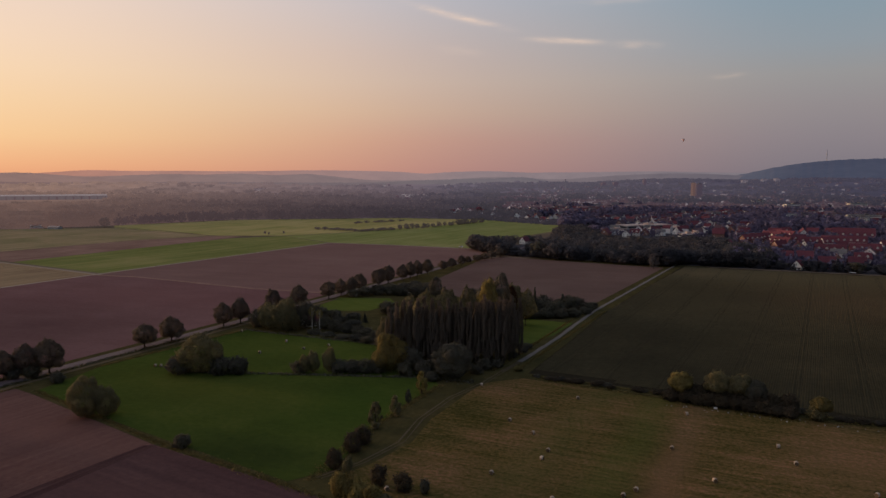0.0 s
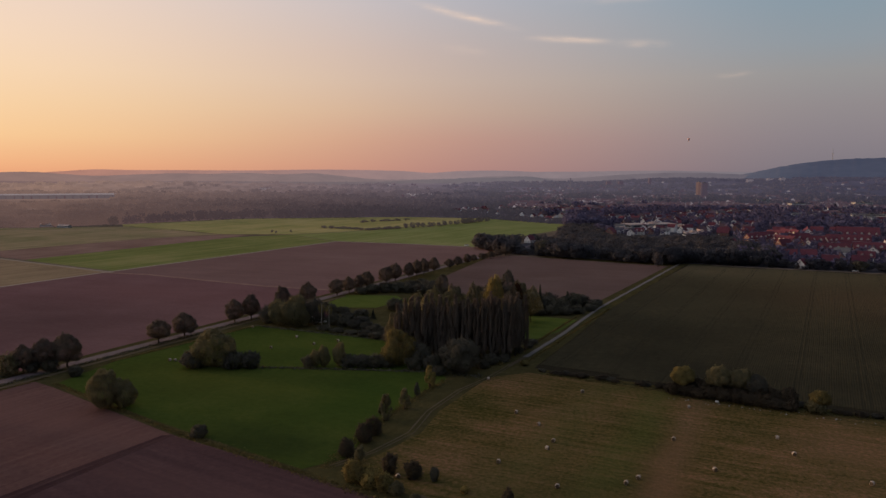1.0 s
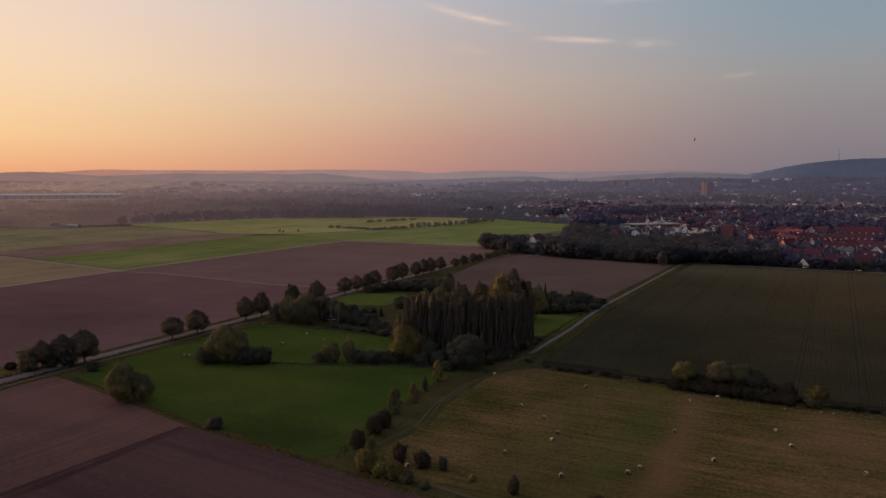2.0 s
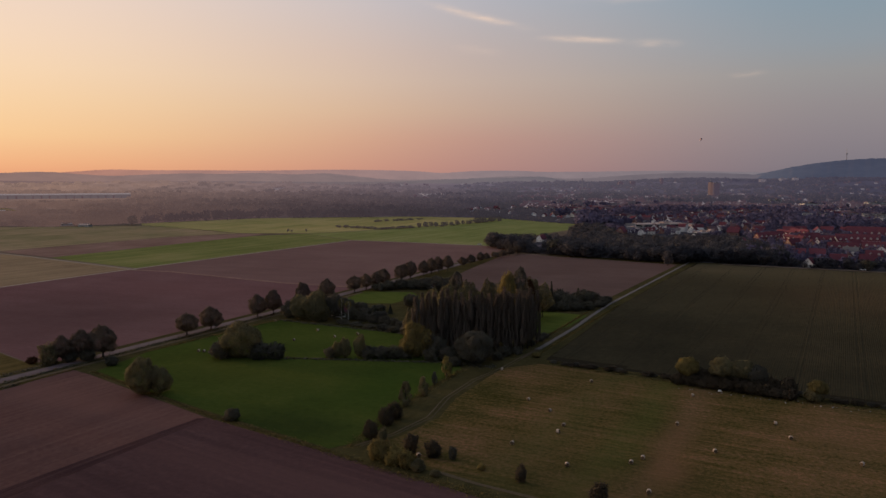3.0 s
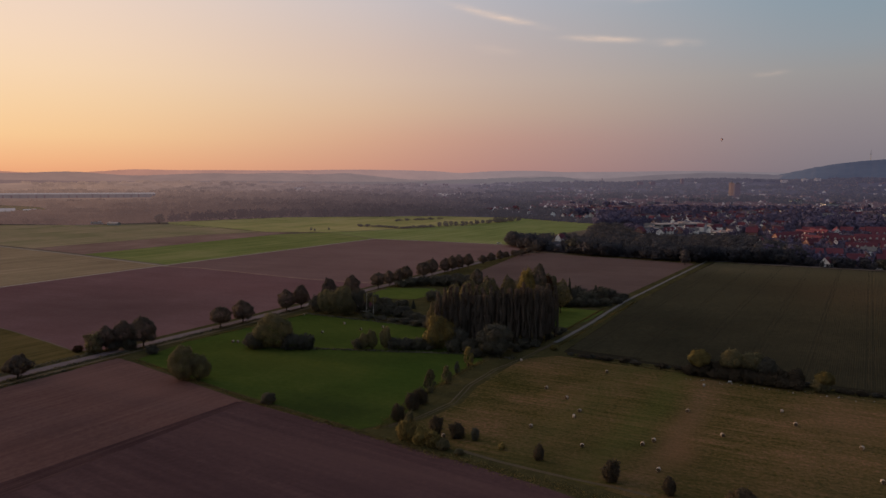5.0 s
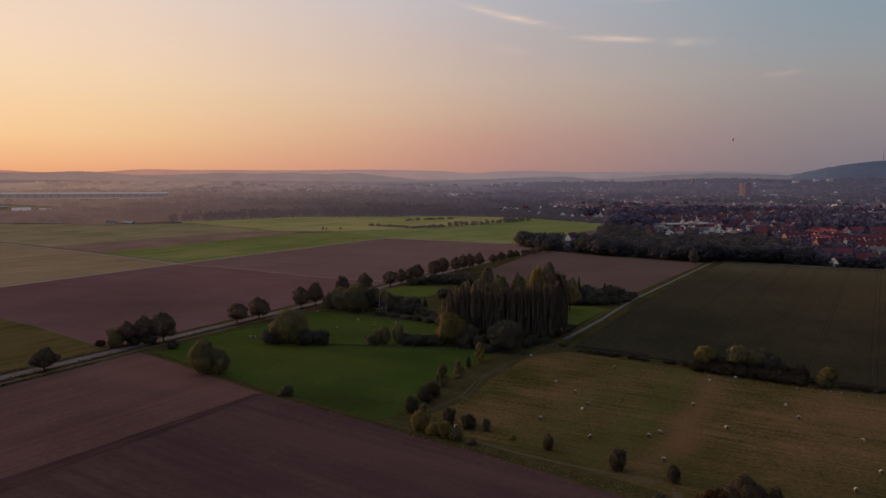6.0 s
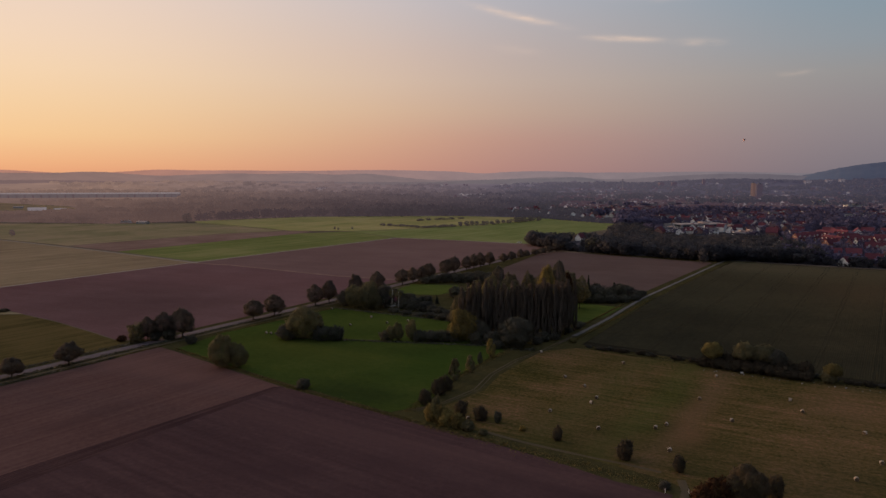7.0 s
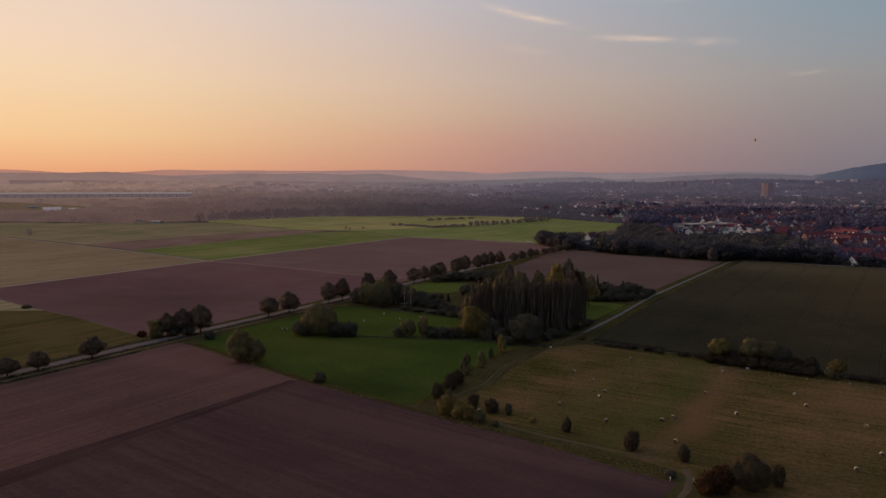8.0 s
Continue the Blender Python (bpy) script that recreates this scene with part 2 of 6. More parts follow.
M = {}
M["soil_light"] = field_mat("soil_light", [(0.09858, 0.05394, 0.04998), (0.1302, 0.07254, 0.06566), (0.1655, 0.093, 0.08232)], width=1.7, length=190, patch=34, fine=0.6, weights=(0.3534, 0.2976, 0.294), spread=(0.39, 0.61), bump=0.25,
                           zones=((-150, 205, 12, 70, 0.5, (0.1721, 0.09486, 0.08428)), (-143, 130, 90, 3.0, 0.4, (0.0837, 0.04743, 0.04606)), (-160, 130, 90, 2.2, 0.35, (0.08742, 0.04929, 0.04704))))
M["soil_dark"] = field_mat("soil_dark", [(0.06402, 0.03686, 0.03876), (0.08342, 0.04753, 0.04896), (0.1067, 0.06208, 0.06222)], turn=118, width=2.6, length=120, patch=32, fine=0.6, weights=(0.3298, 0.3492, 0.306), spread=(0.39, 0.61), bump=0.25,
                          zones=((20, 113, 4.5, 44, 0.75, (0.05626, 0.03298, 0.03672)), (-22, 122, 5, 40, 0.5, (0.0582, 0.03395, 0.03774)), (-62, 120, 8, 34, 0.55, (0.0582, 0.03395, 0.03774)), (-20, 138, 3, 40, 0.35, (0.1145, 0.06693, 0.06528)), (-60, 150, 9, 60, 0.4, (0.1115, 0.06402, 0.06324)), (0, 90, 14, 60, 0.3, (0.06014, 0.03492, 0.03876))))
M["soil_furrow"] = field_mat("soil_furrow", [(0.048, 0.027, 0.029), (0.066, 0.037, 0.038), (0.095, 0.055, 0.052)], width=0.8, length=60, patch=12, weights=(0.45, 0.3, 0.25), spread=(0.4, 0.6))
M["soil_far"] = field_mat("soil_far", [(0.1232, 0.06565, 0.06833), (0.1514, 0.08258, 0.08525), (0.1859, 0.108, 0.1098)], turn=GRID + 80, width=9, length=60, patch=90, fine=0.5, weights=(0.2088, 0.5294, 0.3503), spread=(0.37, 0.64), bump=0.2,
                         zones=((-215, 330, 55, 80, 0.6, (0.09294, 0.05546, 0.0556)), (-200, 420, 30, 60, 0.4, (0.172, 0.08875, 0.08854))))
M["soil_parcel"] = field_mat("soil_parcel", [(0.1517, 0.09109, 0.08608), (0.1844, 0.1143, 0.1069), (0.2209, 0.1434, 0.1326)], turn=GRID + 80, width=9, length=60, patch=110, fine=0.5, weights=(0.1921, 0.4845, 0.2968), spread=(0.37, 0.64), bump=0.2)
M["soil_back"] = field_mat("soil_back", [(0.108, 0.07, 0.064), (0.13, 0.086, 0.078), (0.155, 0.106, 0.095)], turn=GRID + 80, width=5, length=60, patch=60, fine=0.6, weights=(0.2, 0.5, 0.3), spread=(0.37, 0.64), bump=0.2)
M["soil_pale"] = field_mat("soil_pale", [(0.17, 0.105, 0.088), (0.225, 0.145, 0.122), (0.30, 0.195, 0.165)], turn=GRID, width=4, length=60, patch=60, fine=0.9, spread=(0.4, 0.62))
M["meadow"] = field_mat("meadow", [(0.03421, 0.05398, 0.01222), (0.05274, 0.07485, 0.01613), (0.07793, 0.09166, 0.02298)], turn=-64, width=3, length=9, patch=34, fine=0.45, weights=(0.1139, 0.5092, 0.3716), spread=(0.37, 0.64), bump=0.5,
                       zones=((-95, 238, 22, 45, 0.4, (0.08077, 0.08352, 0.01956)), (-62, 186, 14, 26, 0.6, (0.02946, 0.03972, 0.01272)), (-42, 225, 26, 18, 0.4, (0.03421, 0.06722, 0.01222)), (-85, 290, 18, 30, 0.3, (0.07128, 0.08963, 0.01956))))
M["rough_grass"] = field_mat("rough_grass", [(0.04, 0.037, 0.017), (0.061, 0.053, 0.023), (0.092, 0.074, 0.035)], width=2, length=5, patch=14, fine=0.5, weights=(0.2, 0.5, 0.3), bump=0.6)
M["hay"] = field_mat("hay", [(0.04129, 0.0408, 0.01173), (0.08157, 0.06528, 0.02193), (0.1309, 0.08568, 0.03672), (0.2064, 0.1163, 0.06324)], turn=GRID + 90, width=1.5, length=34, patch=26, fine=0.9, weights=(0.2417, 0.3468, 0.4284), bump=0.8, spread=(0.4, 0.61),
                    bands=((-32.0, 4.0, 0.17, (0.3021, 0.1734, 0.1224)), (-44.0, 6.0, 0.5, (0.07585, 0.09008, 0.02429)), (8.0, 10.0, 0.15, (0.2618, 0.1479, 0.0969)), (-62.0, 7.0, 0.3, (0.08597, 0.09008, 0.03036))),
                    zones=((38, 162, 12, 5, 0.4, (0.2417, 0.1204, 0.06936)), (44, 185, 22, 5, 0.3, (0.2014, 0.1071, 0.0612)), (92, 192, 10, 14, 0.3, (0.2014, 0.1122, 0.06324)), (62, 132, 14, 22, 0.45, (0.04532, 0.04284, 0.01836)), (20, 146, 20, 34, 0.5, (0.05512, 0.04794, 0.01836))))
M["crop_ground"] = field_mat("crop_ground", [(0.027, 0.023, 0.0165), (0.038, 0.032, 0.021)], width=1, length=40, patch=30)
M["lawn"] = field_mat("lawn", [(0.063, 0.09, 0.019), (0.09975, 0.12, 0.0304)], turn=-60, width=3, length=12, patch=20)
# far fields below, except olive_corner, are lightened to carry distance haze
M["green_far"] = field_mat("green_far", [(0.1279, 0.1431, 0.0460), (0.1767, 0.1889, 0.0676), (0.2438, 0.2232, 0.0946)], width=6, length=120, patch=70, fine=0.4, spread=(0.4, 0.62))
M["olive_far"] = field_mat("olive_far", [(0.2033, 0.1443, 0.0946), (0.2745, 0.2033, 0.1280), (0.3354, 0.2439, 0.1614)], width=6, length=120, patch=70, fine=0.4, spread=(0.4, 0.62))
M["olive_green"] = field_mat("olive_green", [(0.1723, 0.1594, 0.0829), (0.2554, 0.2079, 0.1216), (0.3386, 0.2484, 0.1645)], width=7, length=120, patch=60, fine=0.4, spread=(0.4, 0.6))
M["olive_corner"] = field_mat("olive_corner", [(0.0612, 0.04964, 0.0196), (0.0936, 0.07208, 0.0294), (0.1224, 0.0884, 0.0385)], width=3, length=60, patch=40, fine=0.8, spread=(0.4, 0.6))
M["yellow_far"] = field_mat("yellow_far", [(0.2295, 0.225, 0.08063), (0.3366, 0.29, 0.1237), (0.4182, 0.34, 0.1613)], width=9, length=140, patch=80, fine=0.3, spread=(0.4, 0.62))
M["bright_far"] = field_mat("bright_far", [(0.145, 0.172, 0.058), (0.205, 0.222, 0.082), (0.275, 0.26, 0.118)], width=8, length=140, patch=80, fine=0.3, spread=(0.38, 0.64))
M["country"] = field_mat("country", [(0.10, 0.08, 0.062), (0.15, 0.115, 0.09), (0.20, 0.15, 0.12)], width=40, length=120, patch=160, fine=0.05)
# garden soil and grass, tinted violet for the haze over the town
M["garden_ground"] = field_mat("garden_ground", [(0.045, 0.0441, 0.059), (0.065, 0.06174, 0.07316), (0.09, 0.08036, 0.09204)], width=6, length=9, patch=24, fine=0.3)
M["asphalt"] = worn_mat("asphalt", (0.1232, 0.0952, 0.105), (0.196, 0.1564, 0.168), 0.25, 0.9)
M["gravel"] = worn_mat("gravel", (0.1059, 0.09412, 0.09265), (0.1814, 0.1618, 0.1577), 0.35, 0.9)
M["pale_path"] = worn_mat("pale_path", (0.24, 0.20, 0.165), (0.36, 0.31, 0.26), 0.3, 0.9)
# sunlit side of the tower, with haze, put into a glowing colour
M["tower_lit_haze"] = haze_mat("tower_lit_haze", (lin(106, 82, 81),) * 3, (lin(106, 82, 81),) * 3, 0.75, 0.05, base=0.04)
M["car_white"] = basic("car_white", (0.72, 0.72, 0.74), 0.25)
M["tyre"] = basic("tyre", (0.02, 0.02, 0.02), 0.8)
M["rut"] = worn_mat("rut", (0.07, 0.054, 0.034), (0.11, 0.083, 0.053), 0.5, 0.95)
M["bark"] = worn_mat("bark", (0.035, 0.028, 0.022), (0.075, 0.06, 0.048), 1.5, 0.95)
M["birch_bark"] = worn_mat("birch_bark", (0.38, 0.36, 0.33), (0.6, 0.58, 0.54), 2.0, 0.8)
M["leaf_linden"] = leaf_mat("leaf_linden", (0.08538, 0.07001, 0.06395), (0.1397, 0.112, 0.08907), warm=(0.1876, 0.1426, 0.09592), through=0.3)
M["leaf_willow"] = leaf_mat("leaf_willow", (0.0836, 0.07634, 0.053), (0.1725, 0.1527, 0.0848), warm=(0.2508, 0.2076, 0.09752), through=0.3)
M["leaf_yellow"] = leaf_mat("leaf_yellow", (0.1014, 0.08463, 0.04128), (0.2309, 0.187, 0.07018), warm=(0.3604, 0.2784, 0.09804), through=0.3)
M["leaf_poplar"] = leaf_mat("leaf_poplar", (0.09312, 0.07904, 0.07178), (0.1503, 0.1206, 0.09894), warm=(0.2425, 0.1664, 0.1067), through=0.3, clump=0.16)
M["leaf_bush"] = leaf_mat("leaf_bush", (0.0686, 0.06649, 0.0636), (0.1156, 0.1079, 0.08268), warm=(0.1519, 0.133, 0.08268), through=0.3)
M["leaf_hedge"] = leaf_mat("leaf_hedge", (0.05616, 0.048, 0.03956), (0.0864, 0.07, 0.0506), warm=(0.1188, 0.09, 0.05796), through=0.3)
M["leaf_red"] = leaf_mat("leaf_red", (0.0391, 0.0221, 0.01445), (0.07225, 0.03655, 0.0204), warm=(0.102, 0.051, 0.0238), through=0.06)
M["leaf_conifer"] = leaf_mat("leaf_conifer", (0.034, 0.036, 0.03), (0.06, 0.06, 0.044))
# wood and town leaves: blue-violet of the haze is mixed into the base colour
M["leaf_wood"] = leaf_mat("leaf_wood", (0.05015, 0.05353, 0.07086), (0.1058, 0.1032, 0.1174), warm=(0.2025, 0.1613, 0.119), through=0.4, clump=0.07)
M["leaf_town_haze"] = leaf_mat("leaf_town_haze", (0.08287, 0.08078, 0.1482), (0.1363, 0.1245, 0.2031), warm=(0.1835, 0.1452, 0.199), through=0.3, clump=0.08)
# far leaves glow with the haze in front of them
M["leaf_far"] = haze_mat("leaf_far", (lin(92, 74, 73), lin(58, 52, 48), lin(46, 46, 44)), (lin(92, 74, 73), lin(58, 52, 48), lin(46, 46, 44)), 0.65, 0.2, base=0.06)
M["crop_leaf"] = field_mat("crop_leaf", [(0.03912, 0.034, 0.02216), (0.05815, 0.0495, 0.02954), (0.08459, 0.067, 0.03841)], width=0.9, length=25, patch=90, fine=0.33, weights=(0.1057, 0.56, 0.3348), spread=(0.38, 0.62),
                          zones=((175, 560, 60, 130, 0.65, (0.1322, 0.108, 0.06303)), (200, 430, 60, 45, 0.45, (0.1142, 0.074, 0.04332)), (110, 420, 60, 40, 0.4, (0.08247, 0.07, 0.04136)), (240, 210, 85, 180, 0.85, (0.02855, 0.0255, 0.01724))))
M["dry_grass"] = leaf_mat("dry_grass", (0.086, 0.071, 0.027), (0.155, 0.122, 0.048), warm=(0.21, 0.16, 0.064), through=0.2)
M["straw"] = worn_mat("straw", (0.301, 0.2408, 0.1936), (0.473, 0.3956, 0.3344), 1.2, 0.9, bump=0.6)
M["straw_end"] = worn_mat("straw_end", (0.075, 0.055, 0.038), (0.14, 0.10, 0.066), 2.5, 0.95, bump=0.8)
# tile colours pulled towards violet to carry the haze over the town
M["roof_red"] = worn_mat("roof_red", (0.08208, 0.03, 0.04514), (0.1534, 0.051, 0.06832), 0.25, 0.85, bump=0.4)
M["roof_brown"] = worn_mat("roof_brown", (0.0735, 0.0528, 0.0682), (0.1208, 0.07968, 0.0968), 0.25, 0.85)
M["roof_grey"] = worn_mat("roof_grey", (0.07, 0.07, 0.08), (0.12, 0.12, 0.135), 0.25, 0.7)
M["wall_white"] = worn_mat("wall_white", (0.60, 0.59, 0.60), (0.82, 0.81, 0.80), 0.3, 0.85)
M["wall_cream"] = worn_mat("wall_cream", (0.47, 0.45, 0.42), (0.62, 0.60, 0.56), 0.3, 0.85)
M["wall_brick"] = worn_mat("wall_brick", (0.17, 0.095, 0.085), (0.27, 0.165, 0.145), 0.5, 0.9)
M["wall_grey"] = worn_mat("wall_grey", (0.30, 0.29, 0.30), (0.44, 0.43, 0.44), 0.2, 0.8)
M["metal_roof"] = worn_mat("metal_roof", (0.37, 0.28, 0.255), (0.48, 0.385, 0.355), 0.1, 0.9)
M["glass"] = basic("glass_dark", (0.03, 0.035, 0.045), 0.12)
M["glass"].node_tree.nodes["Principled BSDF"].inputs["Specular IOR Level"].default_value = 0.6
M["door"] = worn_mat("door_paint", (0.10, 0.06, 0.04), (0.16, 0.10, 0.07), 1.0, 0.6)
M["steel"] = basic("steel", (0.2, 0.2, 0.22), 0.7, 0.1)
M["stone"] = worn_mat("stone", (0.17, 0.165, 0.16), (0.30, 0.29, 0.28), 1.5, 0.9)
M["balloon"] = worn_mat("balloon_cloth", (0.42, 0.28, 0.27), (0.55, 0.38, 0.35), 0.2, 0.85)
M["wicker"] = basic("wicker", (0.14, 0.09, 0.05), 0.9)
# haze colours of the air at left, middle and right, glowing from the surfaces
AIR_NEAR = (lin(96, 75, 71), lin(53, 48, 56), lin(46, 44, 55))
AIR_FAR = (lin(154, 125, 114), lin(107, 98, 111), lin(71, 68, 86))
M["backdrop_leaf"] = haze_mat("backdrop_leaf", AIR_NEAR, AIR_FAR, 0.88, 0.02, base=0.034, broad=1.0, mottle=1.2)
M["backdrop_tree"] = haze_mat("backdrop_tree", (lin(80, 63, 64), lin(48, 44, 50), lin(45, 42, 51)), (lin(130, 106, 103), lin(98, 91, 103), lin(71, 68, 84)), 0.86, 0.02, base=0.034, mottle=1.2)
M["hill_near"] = haze_mat("hill_near", AIR_NEAR, AIR_FAR, 0.95, 0.006, base=0.02, broad=0.6)
# house colours of the far plain, with haze mixed in as glow
M["backdrop_wall"] = haze_mat("backdrop_wall", (lin(84, 76, 84),) * 3, (lin(136, 117, 116), lin(106, 99, 110), lin(84, 83, 98)), 0.72, 0.05)
M["backdrop_white"] = haze_mat("backdrop_white", (lin(142, 132, 139),) * 3, (lin(166, 147, 145), lin(140, 130, 137), lin(124, 119, 130)), 0.72, 0.05)
M["backdrop_roof"] = haze_mat("backdrop_roof", (lin(66, 45, 53),) * 3, (lin(114, 90, 94), lin(92, 80, 94), lin(74, 64, 80)), 0.8, 0.05)
# hills: the haze before each range is its glowing colour
M["hill_front"] = haze_mat("hill_front", (lin(142, 115, 109), lin(127, 114, 118), lin(90, 88, 101)), (lin(142, 115, 109), lin(127, 114, 118), lin(90, 88, 101)), 0.97, 0.006, base=0.02)
M["hill_back"] = haze_mat("hill_back", (lin(184, 132, 115), lin(143, 126, 129), lin(112, 110, 120)), (lin(184, 132, 115), lin(143, 126, 129), lin(112, 110, 120)), 0.97, 0.004, base=0.02)
M["hill_right"] = haze_mat("hill_right", (lin(92, 90, 104), lin(80, 83, 99), lin(66, 71, 90)), (lin(92, 90, 104), lin(80, 83, 99), lin(66, 71, 90)), 0.95, 0.010, base=0.02, broad=0.25, sides=(0.26, 0.4))
M["hill_mid"] = haze_mat("hill_mid", (lin(124, 101, 99), lin(113, 105, 111), lin(94, 92, 103)), (lin(124, 101, 99), lin(113, 105, 111), lin(94, 92, 103)), 0.97, 0.006, base=0.02, broad=0.2)

# ---- building helpers ----
E1 = (math.sin(radians(GRID)), math.cos(radians(GRID)))     # along the roads
E2 = (math.cos(radians(GRID)), -math.sin(radians(GRID)))    # across them


def rng_of(seed):
    return np.random.default_rng(seed)


def mesh_of(name, verts, faces, mats, index=None, smooth=False):
    """A mesh from arrays; faces all have the same number of corners, or are a list of tuples."""
    me = bpy.data.meshes.new(name)
    if isinstance(faces, np.ndarray):
        n, k = faces.shape
        me.vertices.add(len(verts))
        me.vertices.foreach_set("co", np.asarray(verts, np.float32).ravel())
        me.loops.add(n * k)
        me.loops.foreach_set("vertex_index", faces.astype(np.int32).ravel())
        me.polygons.add(n)
        me.polygons.foreach_set("loop_start", np.arange(0, n * k, k, dtype=np.int32))
        if index is not None:
            me.polygons.foreach_set("material_index", np.asarray(index, np.int32))
        me.update(calc_edges=True)
    else:
        me.from_pydata([tuple(v) for v in verts], [], faces)
        if index is not None:
            me.polygons.foreach_set("material_index", np.asarray(index, np.int32))
        me.update()
    for m in mats if isinstance(mats, (list, tuple)) else [mats]:
        me.materials.append(m)
    if smooth:
        me.polygons.foreach_set("use_smooth", np.ones(len(me.polygons), bool))
    return me


def under(ob, parent, label=""):
    ob.parent = parent
    return tagged(ob, label) if label else ob


def part(name, bm, material, parent, label=""):
    """A bmesh as one mesh object under a thing or under a part."""
    me = bpy.data.meshes.new(name)
    bm.to_mesh(me)
    bm.free()
    for m in material if isinstance(material, (list, tuple)) else [material]:
        me.materials.append(m)
    return under(new(name, me), parent, label)


def part_mesh(name, me, parent, label=""):
    return under(new(name, me), parent, label)


def box(bm, cx, cy, cz, sx, sy, sz, mat=0, rot=0.0, bevel=0.0):
    """A box by its centre and full sizes, turned about z."""
    r = bmesh.ops.create_cube(bm, size=1.0, matrix=Matrix.Translation((cx, cy, cz)) @ Matrix.Rotation(rot, 4, "Z") @ Matrix.Diagonal((sx, sy, sz, 1)))
    fs = {f for v in r["verts"] for f in v.link_faces}
    for f in fs:
        f.material_index = mat
    if bevel:
        es = list({e for v in r["verts"] for e in v.link_edges})
        bmesh.ops.bevel(bm, geom=es, offset=bevel, segments=1, affect="EDGES")


def flat(name, pts, z, mat, label, category="ground"):
    """One piece of ground: a polygon with its edge turned down into the soil."""
    bm = bmesh.new()
    top = [bm.verts.new((x, y, z)) for x, y in pts]
    low = [bm.verts.new((x, y, -0.3)) for x, y in pts]
    f = bm.faces.new(top)
    f.normal_update()
    if f.normal.z < 0:
        f.normal_flip()
    n = len(pts)
    for i in range(n):
        bm.faces.new((top[i], low[i], low[(i + 1) % n], top[(i + 1) % n]))
    me = bpy.data.meshes.new(name)
    bm.to_mesh(me)
    bm.free()
    me.materials.append(mat)
    return tagged(new(name, me), label, category, "", "structure")


def strip(name, pts, width, z, mat, label, category="road", crown=0.04, wobble=0.0, seed=1):
    """A road or path along a line, slightly higher in its middle."""
    r = rng_of(seed)
    fine = []
    for (x0, y0), (x1, y1) in zip(pts, pts[1:]):
        n = max(1, int(math.hypot(x1 - x0, y1 - y0) / 6))
        fine += [(x0 + (x1 - x0) * i / n, y0 + (y1 - y0) * i / n) for i in range(n)]
    fine.append(pts[-1])
    verts, faces = [], []
    for i, (x, y) in enumerate(fine):
        a, b = fine[max(0, i - 1)], fine[min(len(fine) - 1, i + 1)]
        dx, dy = b[0] - a[0], b[1] - a[1]
        L = math.hypot(dx, dy)
        nx, ny = -dy / L, dx / L
        for k, (o, h) in enumerate(((-0.5, -0.35), (-0.5, 0), (0, crown), (0.5, 0), (0.5, -0.35))):
            w = o * (width + wobble * (r.random() - 0.5) * 2)
            verts.append((x + nx * w, y + ny * w, z + h))
        if i:
            k = (i - 1) * 5
            for j in range(4):
                faces.append((k + j, k + 5 + j, k + 6 + j, k + 1 + j))
    me = mesh_of(name, verts, faces, mat)
    return tagged(new(name, me), label, category, "", "structure")


def inside(poly, x, y):
    hit = False
    for (x0, y0), (x1, y1) in zip(poly, poly[1:] + poly[:1]):
        if (y0 > y) != (y1 > y) and x < (x1 - x0) * (y - y0) / (y1 - y0) + x0:
            hit = not hit
    return hit


# ---- land ----
def road_x(y, side=0.0):
    """The tree-lined road: x at y, moved to its right by side metres."""
    return -190.6 + 0.3905 * (y - 176) - 0.015 * max(0.0, y - 300) + side * 1.074


